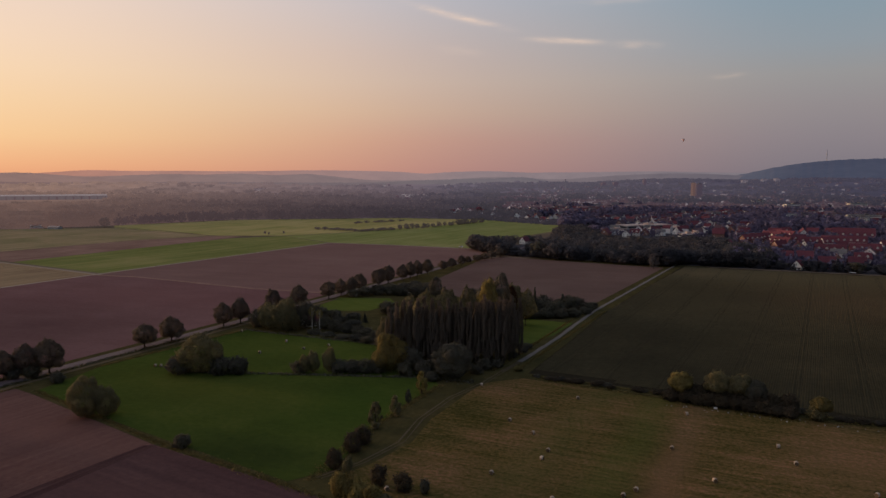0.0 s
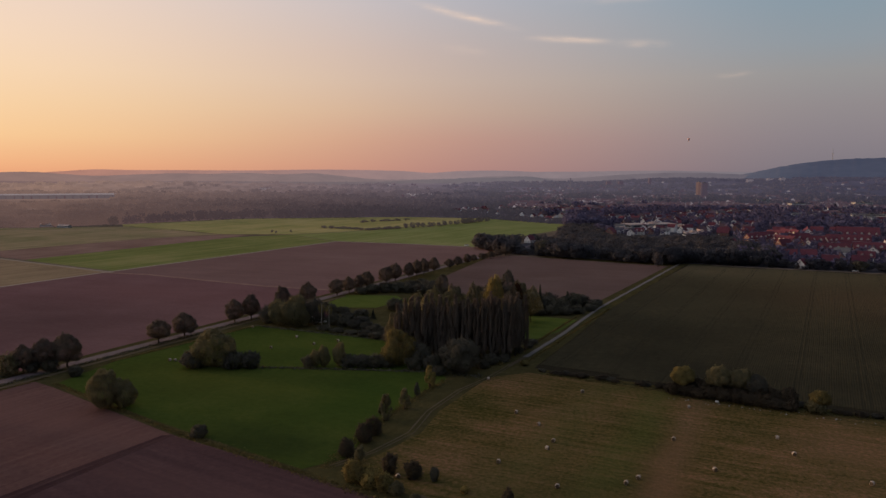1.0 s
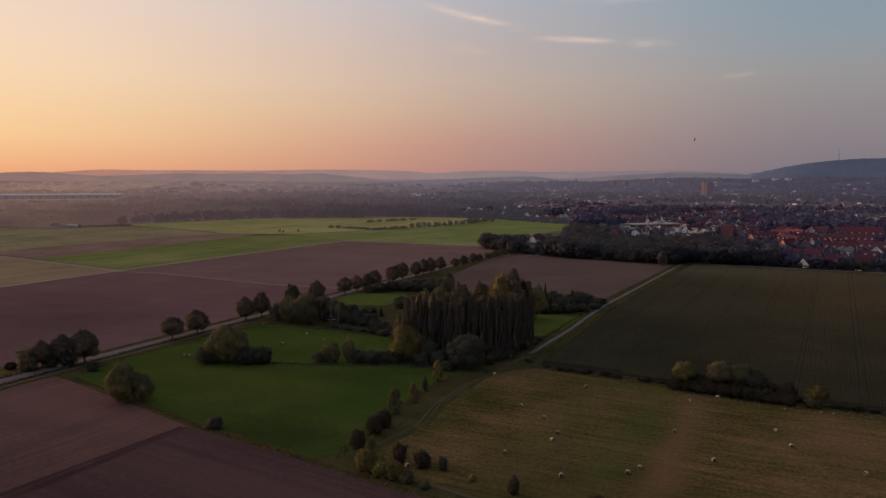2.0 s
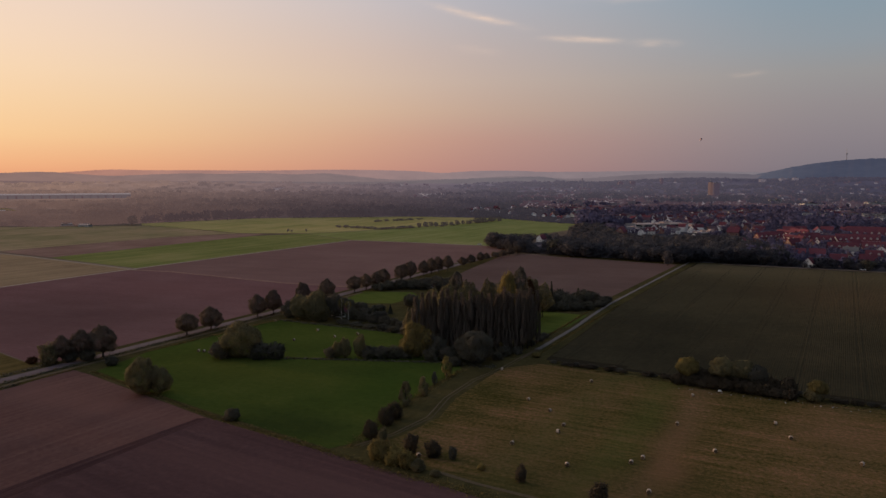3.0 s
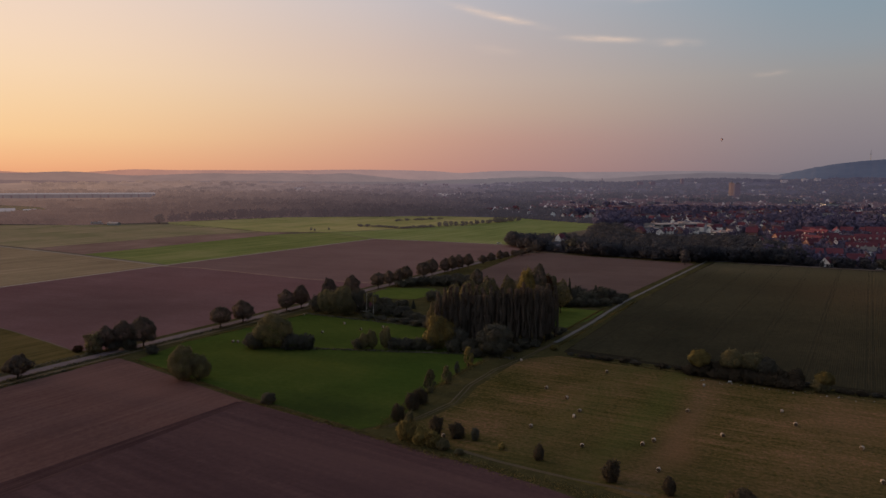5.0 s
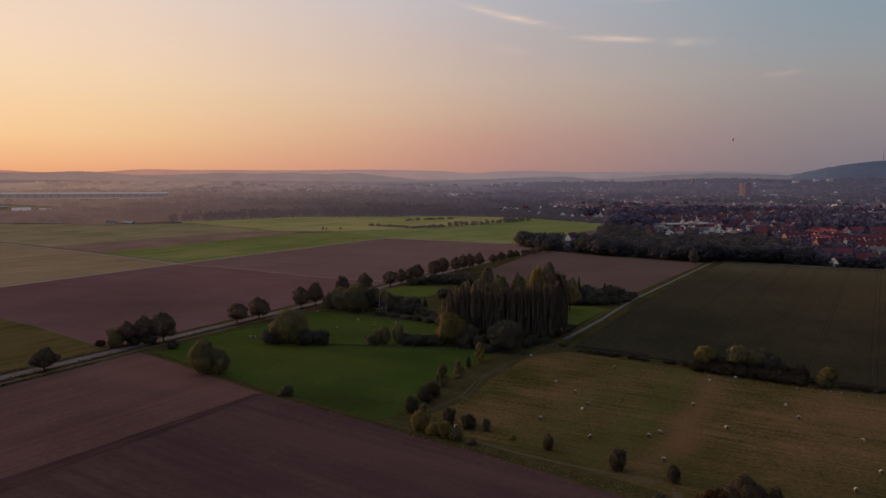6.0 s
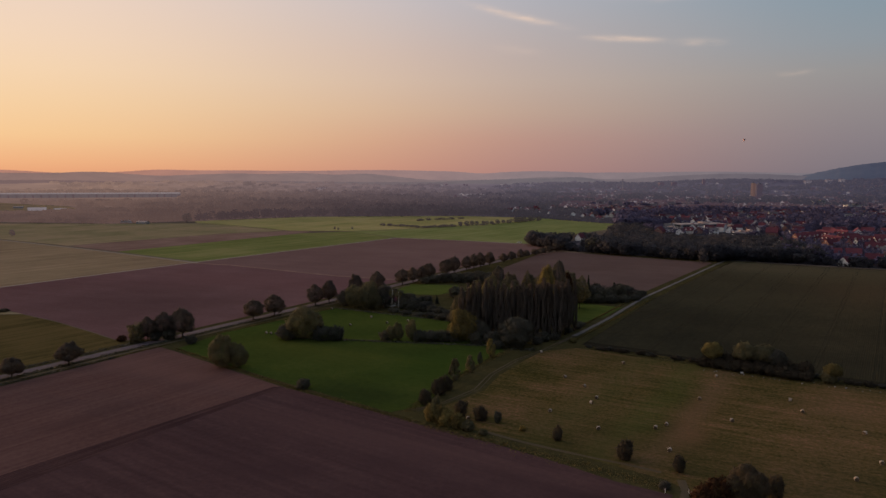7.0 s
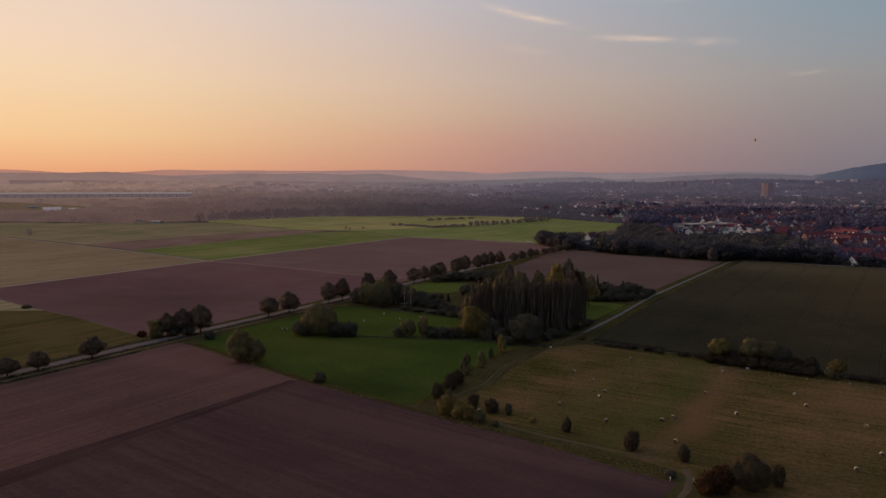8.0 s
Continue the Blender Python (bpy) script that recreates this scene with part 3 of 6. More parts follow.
def build_ground():
    me = mesh_of("ground", [(-5200, -900, 0), (5200, -900, 0), (5200, 4990, 0), (-5200, 4990, 0)], [(0, 1, 2, 3)], M["country"])
    tagged(new("ground", me), "wide flat farmland in brown and olive at dusk", "ground", "", "structure")
    flat("ground_verge", [(-320, -110), (330, -110), (340, 120), (160, 610), (60, 640), (-15, 640), (-70, 520), (-215, 140)], 0.01, M["rough_grass"],
         "rough grassy verges and fallow ground between the fields")
    flat("ground_ploughed_pale", [(-161, 236), (-148, 228.5), (-89.3, 189), (-127, 97), (-205, -100), (-296, -105), (road_x(60, 11.5), 60), (road_x(215, 10.5), 215)], 0.03, M["soil_light"],
         "pale harrowed brown soil with fine drill lines")
    flat("ground_ploughed_dark", [(-89.3, 189), (-16.4, 149), (2.1, 137.5), (15.5, 128), (27.8, 122.2), (22, 112), (30, 60), (150, -20), (150, -105), (-205, -100), (-127, 97)], 0.034, M["soil_dark"],
         "dark freshly worked brown soil beside the paler half")
    flat("ground_furrow", [(-91.0, 187.8), (-87.6, 188.2), (-121.6, 98), (-197.5, -98), (-208.5, -98), (-131.2, 98)], 0.045, M["soil_furrow"], "dark turned headland furrow between two ploughed halves")
    flat("ground_meadow", [(-149, 232.5), (-106, 204.2), (-88, 193), (-47, 168.5), (-38, 176), (-33.5, 205), (-27, 228), (-18, 250), (-22, 262), (-40, 276), (-48, 306), (-78, 322), (-114, 333), (-144, 268)],
         0.05, M["meadow"], "deep green grazing meadow with darker patches")
    flat("ground_hay_field", [(-3, 254), (11, 261), (113, 216), (330, 118), (330, -60), (75, 62), (46, 108), (27, 131), (2, 146), (-22, 158), (-37, 170), (-29, 181), (-21, 196), (-17.5, 215), (-10, 236)],
         0.05, M["hay"], "mown olive-brown hay meadow with swath lines")
    flat("ground_crop", [(148, 597), (284, 549), (520, 465), (520, 40), (330, 128), (113, 222), (13, 268), (34, 325), (58, 392), (98, 485)], 0.02, M["crop_ground"], "dark soil under a leafy row crop")
    flat("ground_ploughed_back", [(7, 648), (130, 584), (58, 422), (44, 404), (-18, 428), (-46, 478), (-10, 632)], 0.04, M["soil_back"], "brown ploughed field behind the poplars")
    flat("ground_lawn", [(-97, 383), (-66, 384), (-54, 408), (-60, 424), (-90, 424)], 0.06, M["lawn"], "small bright green paddock beyond the garden")
    flat("ground_paddock", [(12, 310), (27, 333), (38, 361), (14, 371), (6, 335)], 0.06, M["lawn"], "small bright green paddock beside the gravel track")
    # self-lit sheet that hides the dark line under the far woods
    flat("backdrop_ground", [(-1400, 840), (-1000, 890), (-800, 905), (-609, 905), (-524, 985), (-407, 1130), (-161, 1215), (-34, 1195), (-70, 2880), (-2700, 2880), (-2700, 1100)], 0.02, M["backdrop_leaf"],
         "glowing haze-coloured ground sheet below the far woods")
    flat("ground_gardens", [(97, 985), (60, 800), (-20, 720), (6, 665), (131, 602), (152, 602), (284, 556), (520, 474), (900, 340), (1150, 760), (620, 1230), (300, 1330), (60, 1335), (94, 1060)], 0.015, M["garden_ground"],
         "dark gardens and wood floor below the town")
    # gardens under the far town share the haze glow
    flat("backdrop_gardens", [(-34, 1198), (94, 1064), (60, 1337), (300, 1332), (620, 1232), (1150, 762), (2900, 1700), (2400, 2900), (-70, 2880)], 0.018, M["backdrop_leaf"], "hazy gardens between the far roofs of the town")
    flat("ground_clearing", [(-1400, 1270), (-1000, 1175), (-930, 1200), (-910, 1240), (-935, 1300), (-1010, 1380), (-1400, 1560)], 0.06, M["olive_far"], "pale stubble in a clearing of the far woods")
    left = [(road_x(y, -7), y) for y in (246, 400, 560, 700)]
    flat("ground_ploughed_parcel", [(road_x(560, -8), 560), (road_x(700, -8), 700), (-6, 711), (-101, 744), (-172, 762), (-283, 503), (-246, 497), (-150, 453.5), (road_x(440, -8), 440)], 0.034, M["soil_parcel"],
         "paler grey-brown ploughed parcel beyond the road")
    strip("parcel_edge", [(-283, 502), (-246, 496), (-150, 452.5), (road_x(440, -8), 439)], 3.4, 0.05, M["soil_pale"], "pale trodden edge between two ploughed parcels", "field edge", 0.02, 0.8, 5)
    flat("ground_ploughed_wide", left + [(-6, 711), (-101, 744), (-172, 762), (-281, 507), (-341, 351), (-349, 332), (-310, 315), (-275, 295), (-235, 276), (-200, 255), (-183, 244)], 0.03, M["soil_far"],
         "wide purple-brown ploughed field beyond the road")
    flat("ground_olive_corner", [(road_x(y, -8), y) for y in (243, 120, -80)] + [(-470, -80), (-397, 228), (-330, 268), (-262, 288), (-235, 275), (-200, 254), (-183, 243)], 0.032, M["olive_corner"],
         "olive green catch crop beside the road")
    flat("ground_stubble_corner", [(-398, 230), (-330, 269), (-262, 289), (-275, 294), (-310, 314), (-348, 330)], 0.033, M["olive_green"], "pale stubble corner beside the catch crop")
    flat("ground_olive_field", [(-283, 506), (-402, 571), (-610, 669), (-760, 600), (-480, 80), (-398, 228), (-344, 351)], 0.034, M["olive_far"], "pale olive stubble field")
    flat("ground_green_field", [(-387, 569), (-281, 512), (-175, 763), (-246, 842), (-297, 799), (-352, 660)], 0.036, M["green_far"], "dark green winter crop field")
    flat("ground_brown_strip", [(-411, 583), (-388, 571), (-353, 661), (-298, 801), (-289, 829), (-323, 834), (-382, 775), (-449, 640), (-460, 608)], 0.038, M["soil_pale"], "narrow pale brown strip between green fields")
    flat("ground_olive_back", [(-451, 642), (-384, 777), (-325, 836), (-502, 941), (-609, 905), (-830, 860), (-760, 745), (-612, 676), (-464, 610)], 0.03, M["olive_green"], "olive green pasture")
    flat("ground_yellow_field", [(-524, 984), (-502, 944), (-323, 838), (-250, 846), (-213, 873), (-132, 975), (-41, 1100), (-34, 1190), (-161, 1215), (-407, 1130)], 0.03, M["yellow_far"], "yellow-green stubble field before the woods")
    flat("ground_bright_field", [(-173, 766), (-101, 748), (-4, 715), (-20, 766), (90, 985), (92, 1060), (-30, 1190), (-39, 1098), (-130, 971), (-211, 869), (-246, 843)], 0.034, M["bright_far"], "bright green meadow before the wooded town edge")


def build_roads():
    line = [(road_x(y), y) for y in (-90, 100, 300, 500, 640)] + [(8, 690), (40, 760)]
    strip("road", line, 5.6, 0.10, M["asphalt"], "grey asphalt country road lined with trees", "road", 0.06)
    strip("cycle_path", [(road_x(y, 6.6), y) for y in (-90, 150, 300, 420)], 1.9, 0.08, M["rut"], "narrow worn path beside the road", "path", 0.03)
    strip("track_end", [(3.6, 269.4), (8.0, 279.2), (12.0, 288.0)], 1.5, 0.09, M["rut"], "worn earth end of the farm track", "track", 0.03, 0.35)
    strip("track", [(10.2, 284.0), (12.6, 289.4), (27.4, 325.7), (51.7, 392), (92.2, 485), (142.3, 600), (160, 650)], 1.8, 0.12, M["gravel"], "pale gravel farm track running towards the town", "track", 0.05, 0.4)
    lane = [(4.6, 272), (-3, 254), (-12.8, 237.2), (-20.6, 215), (-23.8, 196), (-31.8, 181), (-40, 171)]
    for k, s in enumerate((-0.75, 0.75)):
        strip("wheel_rut", [(x + s, y) for x, y in lane], 0.42, 0.06, M["rut"], "worn earth wheel rut along the meadow edge", "path", 0.0, 0.25, 7 + k)
    strip("field_path", [(-395, 222), (-341.5, 351), (-281.5, 508), (-173, 764)], 2.4, 0.06, M["pale_path"], "pale farm path along the field edge", "path")
    strip("field_path", [(-173, 764), (-101, 746), (-4, 712)], 2.0, 0.06, M["pale_path"], "pale farm path along the green meadow", "path")
    strip("field_path", [(-277, 504), (-411, 575), (-610, 671), (-770, 745)], 3.2, 0.06, M["pale_path"], "pale farm path between the fields", "path")
    strip("ditch", [(-292, 500), (-330, 520), (-398, 557)], 6.0, 0.05, M["soil_furrow"], "dark overgrown ditch beside the path", "ditch", -0.2)
    strip("ditch", [(road_x(y, 4.1), y) for y in (-90, 150, 300, 380)], 1.4, 0.04, M["crop_ground"], "dark grassy ditch between road and path", "ditch", -0.2)
    strip("yard_lane", [(30.9, 131), (30.9, 124.7), (29, 118), (27.2, 114.5), (22, 60)], 1.7, 0.07, M["rut"], "grey-brown earth farm crossing", "path", 0.03, 0.3)
    strip("edge_path", [(-17, 156), (-7.1, 150.2), (2.1, 145.7), (10.8, 141.8), (19.1, 138.5), (27, 135)], 1.1, 0.07, M["rut"], "worn earth path along the hay meadow", "path", 0.02, 0.3)
    strip("field_track", [(-330, 838), (-420, 905), (-560, 985)], 3.0, 0.06, M["rut"], "brown dirt track across the far fields", "path")


# ---- distance ----
def far_lift(d, az):
    """The height of the rising country beyond three kilometres, at a distance and bearing."""
    crest = 24 + 6 * math.sin(az * 0.21 + 1.0) + 3 * math.sin(az * 0.63) + 12 / (1 + math.exp(-(az - 5))) + 22 / (1 + math.exp(-(az - 11) / 1.5))
    s = min(1.0, max(0.0, (d - 2900) / 750))
    return crest * s * s * (3 - 2 * s)


def ridge(name, dist, az0, az1, height, mat, label, depth=500, step=0.12, rough=2.0, seed=5):
    """A range of hills: a long wooded slope with a crest, and a back that falls again."""
    azs = np.arange(az0, az1 + step, step)
    rows = ((-depth, 0.0), (-depth * 0.55, 0.42), (-depth * 0.25, 0.78), (-depth * 0.06, 0.97), (0, 1.0), (90, 0.7))
    verts = []
    for a in azs:
        top = dist * math.tan(radians(height(a))) + 71 + rough * (noise.noise((a * 2.3, seed, 0)) + 0.7 * noise.noise((a * 9.1, seed, 2)))
        for k, (o, h) in enumerate(rows):
            d = dist + o + 40 * noise.noise((a * 0.7, k * 3.1, seed))
            wob = rough * 1.5 * noise.noise((a * 3.0, k * 2.0, seed + 9)) if 0 < k < 4 else 0
            verts.append((d * math.sin(radians(a)), d * math.cos(radians(a)), max(-2, top * h + wob) if h else -2))
    n, k = len(azs), len(rows)
    faces = [(i * k + j, (i + 1) * k + j, (i + 1) * k + j + 1, i * k + j + 1) for i in range(n - 1) for j in range(k - 1)]
    me = mesh_of(name, verts, faces, mat, smooth=True)
    return tagged(new(name, me), label, "hill", "", "structure")


def bumps(base, *parts):
    return lambda a: base + sum(h * math.exp(-((a - c) / w) ** 2) for c, w, h in parts)


def build_hills():
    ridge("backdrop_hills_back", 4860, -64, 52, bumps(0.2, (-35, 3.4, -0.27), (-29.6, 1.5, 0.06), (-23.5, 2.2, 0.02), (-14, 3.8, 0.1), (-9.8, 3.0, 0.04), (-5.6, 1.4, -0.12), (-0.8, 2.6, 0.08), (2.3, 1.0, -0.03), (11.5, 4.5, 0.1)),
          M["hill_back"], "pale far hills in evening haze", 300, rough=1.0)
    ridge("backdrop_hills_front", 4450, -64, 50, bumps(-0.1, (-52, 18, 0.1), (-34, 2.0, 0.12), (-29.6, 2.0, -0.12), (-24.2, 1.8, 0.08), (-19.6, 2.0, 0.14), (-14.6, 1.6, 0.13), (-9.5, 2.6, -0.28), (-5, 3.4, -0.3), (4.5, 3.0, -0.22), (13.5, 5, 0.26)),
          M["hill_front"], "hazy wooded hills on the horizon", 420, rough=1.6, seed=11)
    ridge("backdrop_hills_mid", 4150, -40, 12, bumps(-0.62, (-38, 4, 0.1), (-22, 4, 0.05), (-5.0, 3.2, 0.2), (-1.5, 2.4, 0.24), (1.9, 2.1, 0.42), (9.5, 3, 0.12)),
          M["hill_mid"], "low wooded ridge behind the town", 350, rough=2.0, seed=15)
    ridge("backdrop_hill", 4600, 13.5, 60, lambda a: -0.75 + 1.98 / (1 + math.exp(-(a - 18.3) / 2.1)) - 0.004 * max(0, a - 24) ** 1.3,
          M["hill_right"], "long wooded hill above the town, dark blue from painted haze", 900, rough=3.0, seed=21)
    # country that rises towards the hills
    azs, ds = np.arange(-66, 56, 0.4), (2860, 2960, 3060, 3160, 3260, 3360, 3460, 3560, 3660, 3900)
    verts = []
    for a in azs:
        for d in ds:
            z = far_lift(d, a) + (2.5 * noise.noise((a * 2, d * 0.01, 3)) if 2900 < d < 3800 else 0) - (0.5 if d == 2860 else 0)
            verts.append((d * math.sin(radians(a)), d * math.cos(radians(a)), z if d < 3800 else -2))
    n, k = len(azs), len(ds)
    faces = [(i * k + j, (i + 1) * k + j, (i + 1) * k + j + 1, i * k + j + 1) for i in range(n - 1) for j in range(k - 1)]
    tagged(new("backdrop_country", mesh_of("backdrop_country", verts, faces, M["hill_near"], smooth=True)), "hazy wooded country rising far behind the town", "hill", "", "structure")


build_ground()
build_roads()
build_hills()

# ---- plants ----
def leaves(points, normals, size, r, lean=0.6, stretch=1.0, upright=0.0):
    """Leaf clumps as small bent four-cornered blades round the given points."""
    n = len(points)
    d = normals + lean * r.normal(size=(n, 3))
    d /= np.linalg.norm(d, axis=1, keepdims=True) + 1e-9
    ref = r.normal(size=(n, 3)) * (1 - upright) + np.array((0, 0, 1.0)) * upright * 2
    u = np.cross(d, np.cross(ref, d))
    u /= np.linalg.norm(u, axis=1, keepdims=True) + 1e-9
    v = np.cross(d, u)
    s = size * r.uniform(0.6, 1.35, (n, 1))
    a, b = u * s * stretch, v * s * r.uniform(0.55, 1.0, (n, 1))
    bend = d * s * 0.25
    quad = np.stack([points - a * 0.5, points + b * 0.5 + bend * r.uniform(-1, 1, (n, 1)), points + a * 0.5, points - b * 0.5 + bend * r.uniform(-1, 1, (n, 1))], axis=1)
    away = normals / (np.linalg.norm(normals, axis=1, keepdims=True) + 1e-9)
    back = (np.cross(quad[:, 1] - quad[:, 0], quad[:, 3] - quad[:, 0]) * away).sum(1) < 0
    quad[back] = quad[back][:, ::-1]
    soft = away + 0.45 * d * np.sign((d * away).sum(1, keepdims=True) + 1e-9)
    soft /= np.linalg.norm(soft, axis=1, keepdims=True) + 1e-9
    return quad.reshape(-1, 3), np.arange(n * 4).reshape(n, 4), np.repeat(soft, 4, axis=0)


def leaf_mesh(name, blades, mat):
    """Leaf blades as one mesh; each shades as a soft piece of the crown's outside."""
    verts, faces, soft = blades
    me = mesh_of(name, verts, faces, mat, smooth=True)
    at = me.attributes.new("custom_normal", "FLOAT_VECTOR", "POINT")
    at.data.foreach_set("vector", np.ascontiguousarray(soft, np.float32).ravel())
    me.update()
    return me


def lobed(r, count, lobes):
    """Points on the outside of a heap of lobes (centre, radii), with their outward directions."""
    c = np.array([l[0] for l in lobes], float)
    ra = np.array([l[1] for l in lobes], float)
    w = (ra[:, 0] * ra[:, 2]) ** 1.0
    pick = r.choice(len(lobes), size=count * 3, p=w / w.sum())
    d = r.normal(size=(count * 3, 3))
    d /= np.linalg.norm(d, axis=1, keepdims=True)
    depth = 1 - np.abs(r.normal(0, 0.09, (count * 3, 1)))
    p = c[pick] + d * ra[pick] * depth
    keep = np.ones(len(p), bool)
    for i in range(len(lobes)):
        q = (((p - c[i]) / ra[i]) ** 2).sum(1)
        keep &= (q > 0.62) | (pick == i)
    keep &= p[:, 2] > 0.05
    p, d = p[keep][:count], d[keep][:count]
    return p, d


def sprays(r, p, d, n, length, k=7):
    """Adds thin leafy shoots that stand out of a crown, so that its outline is ragged."""
    pick = r.integers(len(p), size=n)
    way = d[pick] * 0.7 + np.array((0, 0, 0.75)) + r.normal(0, 0.35, (n, 3))
    way /= np.linalg.norm(way, axis=1, keepdims=True)
    t = (np.arange(k) + 0.5) / k
    q = p[pick][:, None, :] + way[:, None, :] * (t[None, :, None] * length * r.uniform(0.4, 1.3, (n, 1, 1)))
    q = q.reshape(-1, 3) + r.normal(0, length * 0.07, (n * k, 3))
    return np.concatenate([p, q]), np.concatenate([d, np.repeat(way, k, axis=0) + r.normal(0, 0.6, (n * k, 3))])


def tube_mesh(name, lines, mat):
    """Trunk and limbs: tapered tubes along lines of (x, y, z, radius)."""
    verts, faces = [], []
    for line in lines:
        base, k = len(verts), 7
        for i, (x, y, z, rad) in enumerate(line):
            a = Vector(line[max(0, i - 1)][:3])
            b = Vector(line[min(len(line) - 1, i + 1)][:3])
            q = (b - a).to_track_quat("Z", "Y")
            for j in range(k):
                t = 2 * math.pi * j / k
                verts.append(tuple(Vector((x, y, z)) + q @ Vector((math.cos(t) * rad, math.sin(t) * rad, 0))))
        for i in range(len(line) - 1):
            for j in range(k):
                faces.append((base + i * k + j, base + i * k + (j + 1) % k, base + (i + 1) * k + (j + 1) % k, base + (i + 1) * k + j))
    return mesh_of(name, verts, faces, mat, smooth=True)


def limbs_to(r, lobes, start, rad, count):
    out = []
    for l in lobes[:count]:
        e = np.array(l[0], float)
        m = np.array((e[0] * 0.35, e[1] * 0.35, start + (e[2] - start) * 0.5))
        out.append([(0, 0, start, rad), (m[0], m[1], m[2], rad * 0.6), (e[0] * 0.8, e[1] * 0.8, e[2], rad * 0.18)])
    return out


def plant(name, trunk, crown, leaf, bark="bark"):
    root = new(name)
    part_mesh("trunk", tube_mesh("trunk", trunk, M[bark]), root)
    part_mesh("crown", leaf_mesh("crown", crown, M[leaf]), root)
    return root


def dome(r, h, w, base, n, girth=0.41, low=-0.35):
    """Lobes of a rounded crown: one large body from a height base * h up, and smaller swellings all over it."""
    cz, rz, rx = h * (base + 1) / 2, h * (1 - base) / 2 * 0.93, w * girth
    out = [((0, 0, cz), (rx, rx, rz))]
    for i in range(n):
        z = low + (0.97 - low) * ((i + r.random()) / n)
        a = i * 2.4 + r.uniform(-0.5, 0.5)
        q = math.sqrt(max(0.0, 1 - z * z))
        k = r.uniform(0.62, 0.96)
        s = r.uniform(0.24, 0.5)
        out.append(((math.cos(a) * q * rx * k, math.sin(a) * q * rx * k, cz + z * rz * k), (rx * s, rx * s, rz * s * r.uniform(0.8, 1.15))))
    fz = h / max(c[2] + q[2] for c, q in out)
    fx = w / 2 / np.mean(sorted(math.hypot(c[0], c[1]) + q[0] for c, q in out)[-4:])
    return [((c[0] * fx, c[1] * fx, c[2] * fz), (q[0] * fx, q[1] * fx, q[2] * fz)) for c, q in out]


def make_linden(seed, h=11.0, w=9.0, count=9000, leaf="leaf_linden", name="linden_tree", size=0.33):
    r = rng_of(seed)
    lobes = dome(r, h, w, 0.15, 17, 0.38, -0.75)
    p, d = lobed(r, count, lobes)
    p = p + r.normal(0, 0.1, p.shape)
    p, d = sprays(r, p, d, 130, min(0.9, h * 0.08))
    p[:, :2] *= np.interp(p[:, 2] / h, (0.1, 0.35, 0.7, 1.0), (0.96, 1.07, 0.96, 0.74))[:, None]
    trunk = [[(0, 0, -0.2, 0.34), (0.03, 0.02, h * 0.12, 0.26), (0, 0.05, h * 0.3, 0.2), (0, 0, h * 0.7, 0.07)]] + limbs_to(r, lobes[1:], h * 0.14, 0.12, 8)
    return plant(name, trunk, leaves(p, d, size, r, 0.4), leaf)


def make_willow(seed, h=12.0, w=13.0, count=15000, leaf="leaf_willow", name="willow_tree", base=-0.02):
    r = rng_of(seed)
    lobes = dome(r, h, w, base, 26, 0.33, -0.55)
    p, d = lobed(r, count, lobes)
    trunk = [[(0, 0, -0.2, 0.45), (0, 0, h * 0.1, 0.36), (0.1, 0, h * 0.3, 0.2), (0, 0.1, h * 0.6, 0.06)]] + limbs_to(r, lobes[1:], h * 0.1, 0.16, 8)
    p = p + r.normal(0, 0.12, p.shape)
    p, d = sprays(r, p, d, 130, 1.1)
    return plant(name, trunk, leaves(p, d, 0.28, r, 0.38, 1.4, 0.45), leaf)


def make_bush(seed, h=4.0, w=4.4, count=2000, leaf="leaf_bush", name="bush"):
    r = rng_of(seed)
    lobes = dome(r, h, w, -0.1, 9, 0.33, -0.4)
    p, d = lobed(r, count, lobes)
    trunk = [[(0.1 * math.cos(i * 1.3), 0.1 * math.sin(i * 1.3), -0.15, 0.07), (0.4 * math.cos(i * 1.3), 0.4 * math.sin(i * 1.3), h * 0.35, 0.04), (w * 0.2 * math.cos(i * 1.3), w * 0.2 * math.sin(i * 1.3), h * 0.65, 0.015)] for i in range(5)]
    p = p + r.normal(0, 0.13, p.shape)
    p, d = sprays(r, p, d, 120, 0.75)
    root = plant(name, trunk, leaves(p, d, 0.27, r, 0.42, 1.3, 0.3), leaf)
    return root


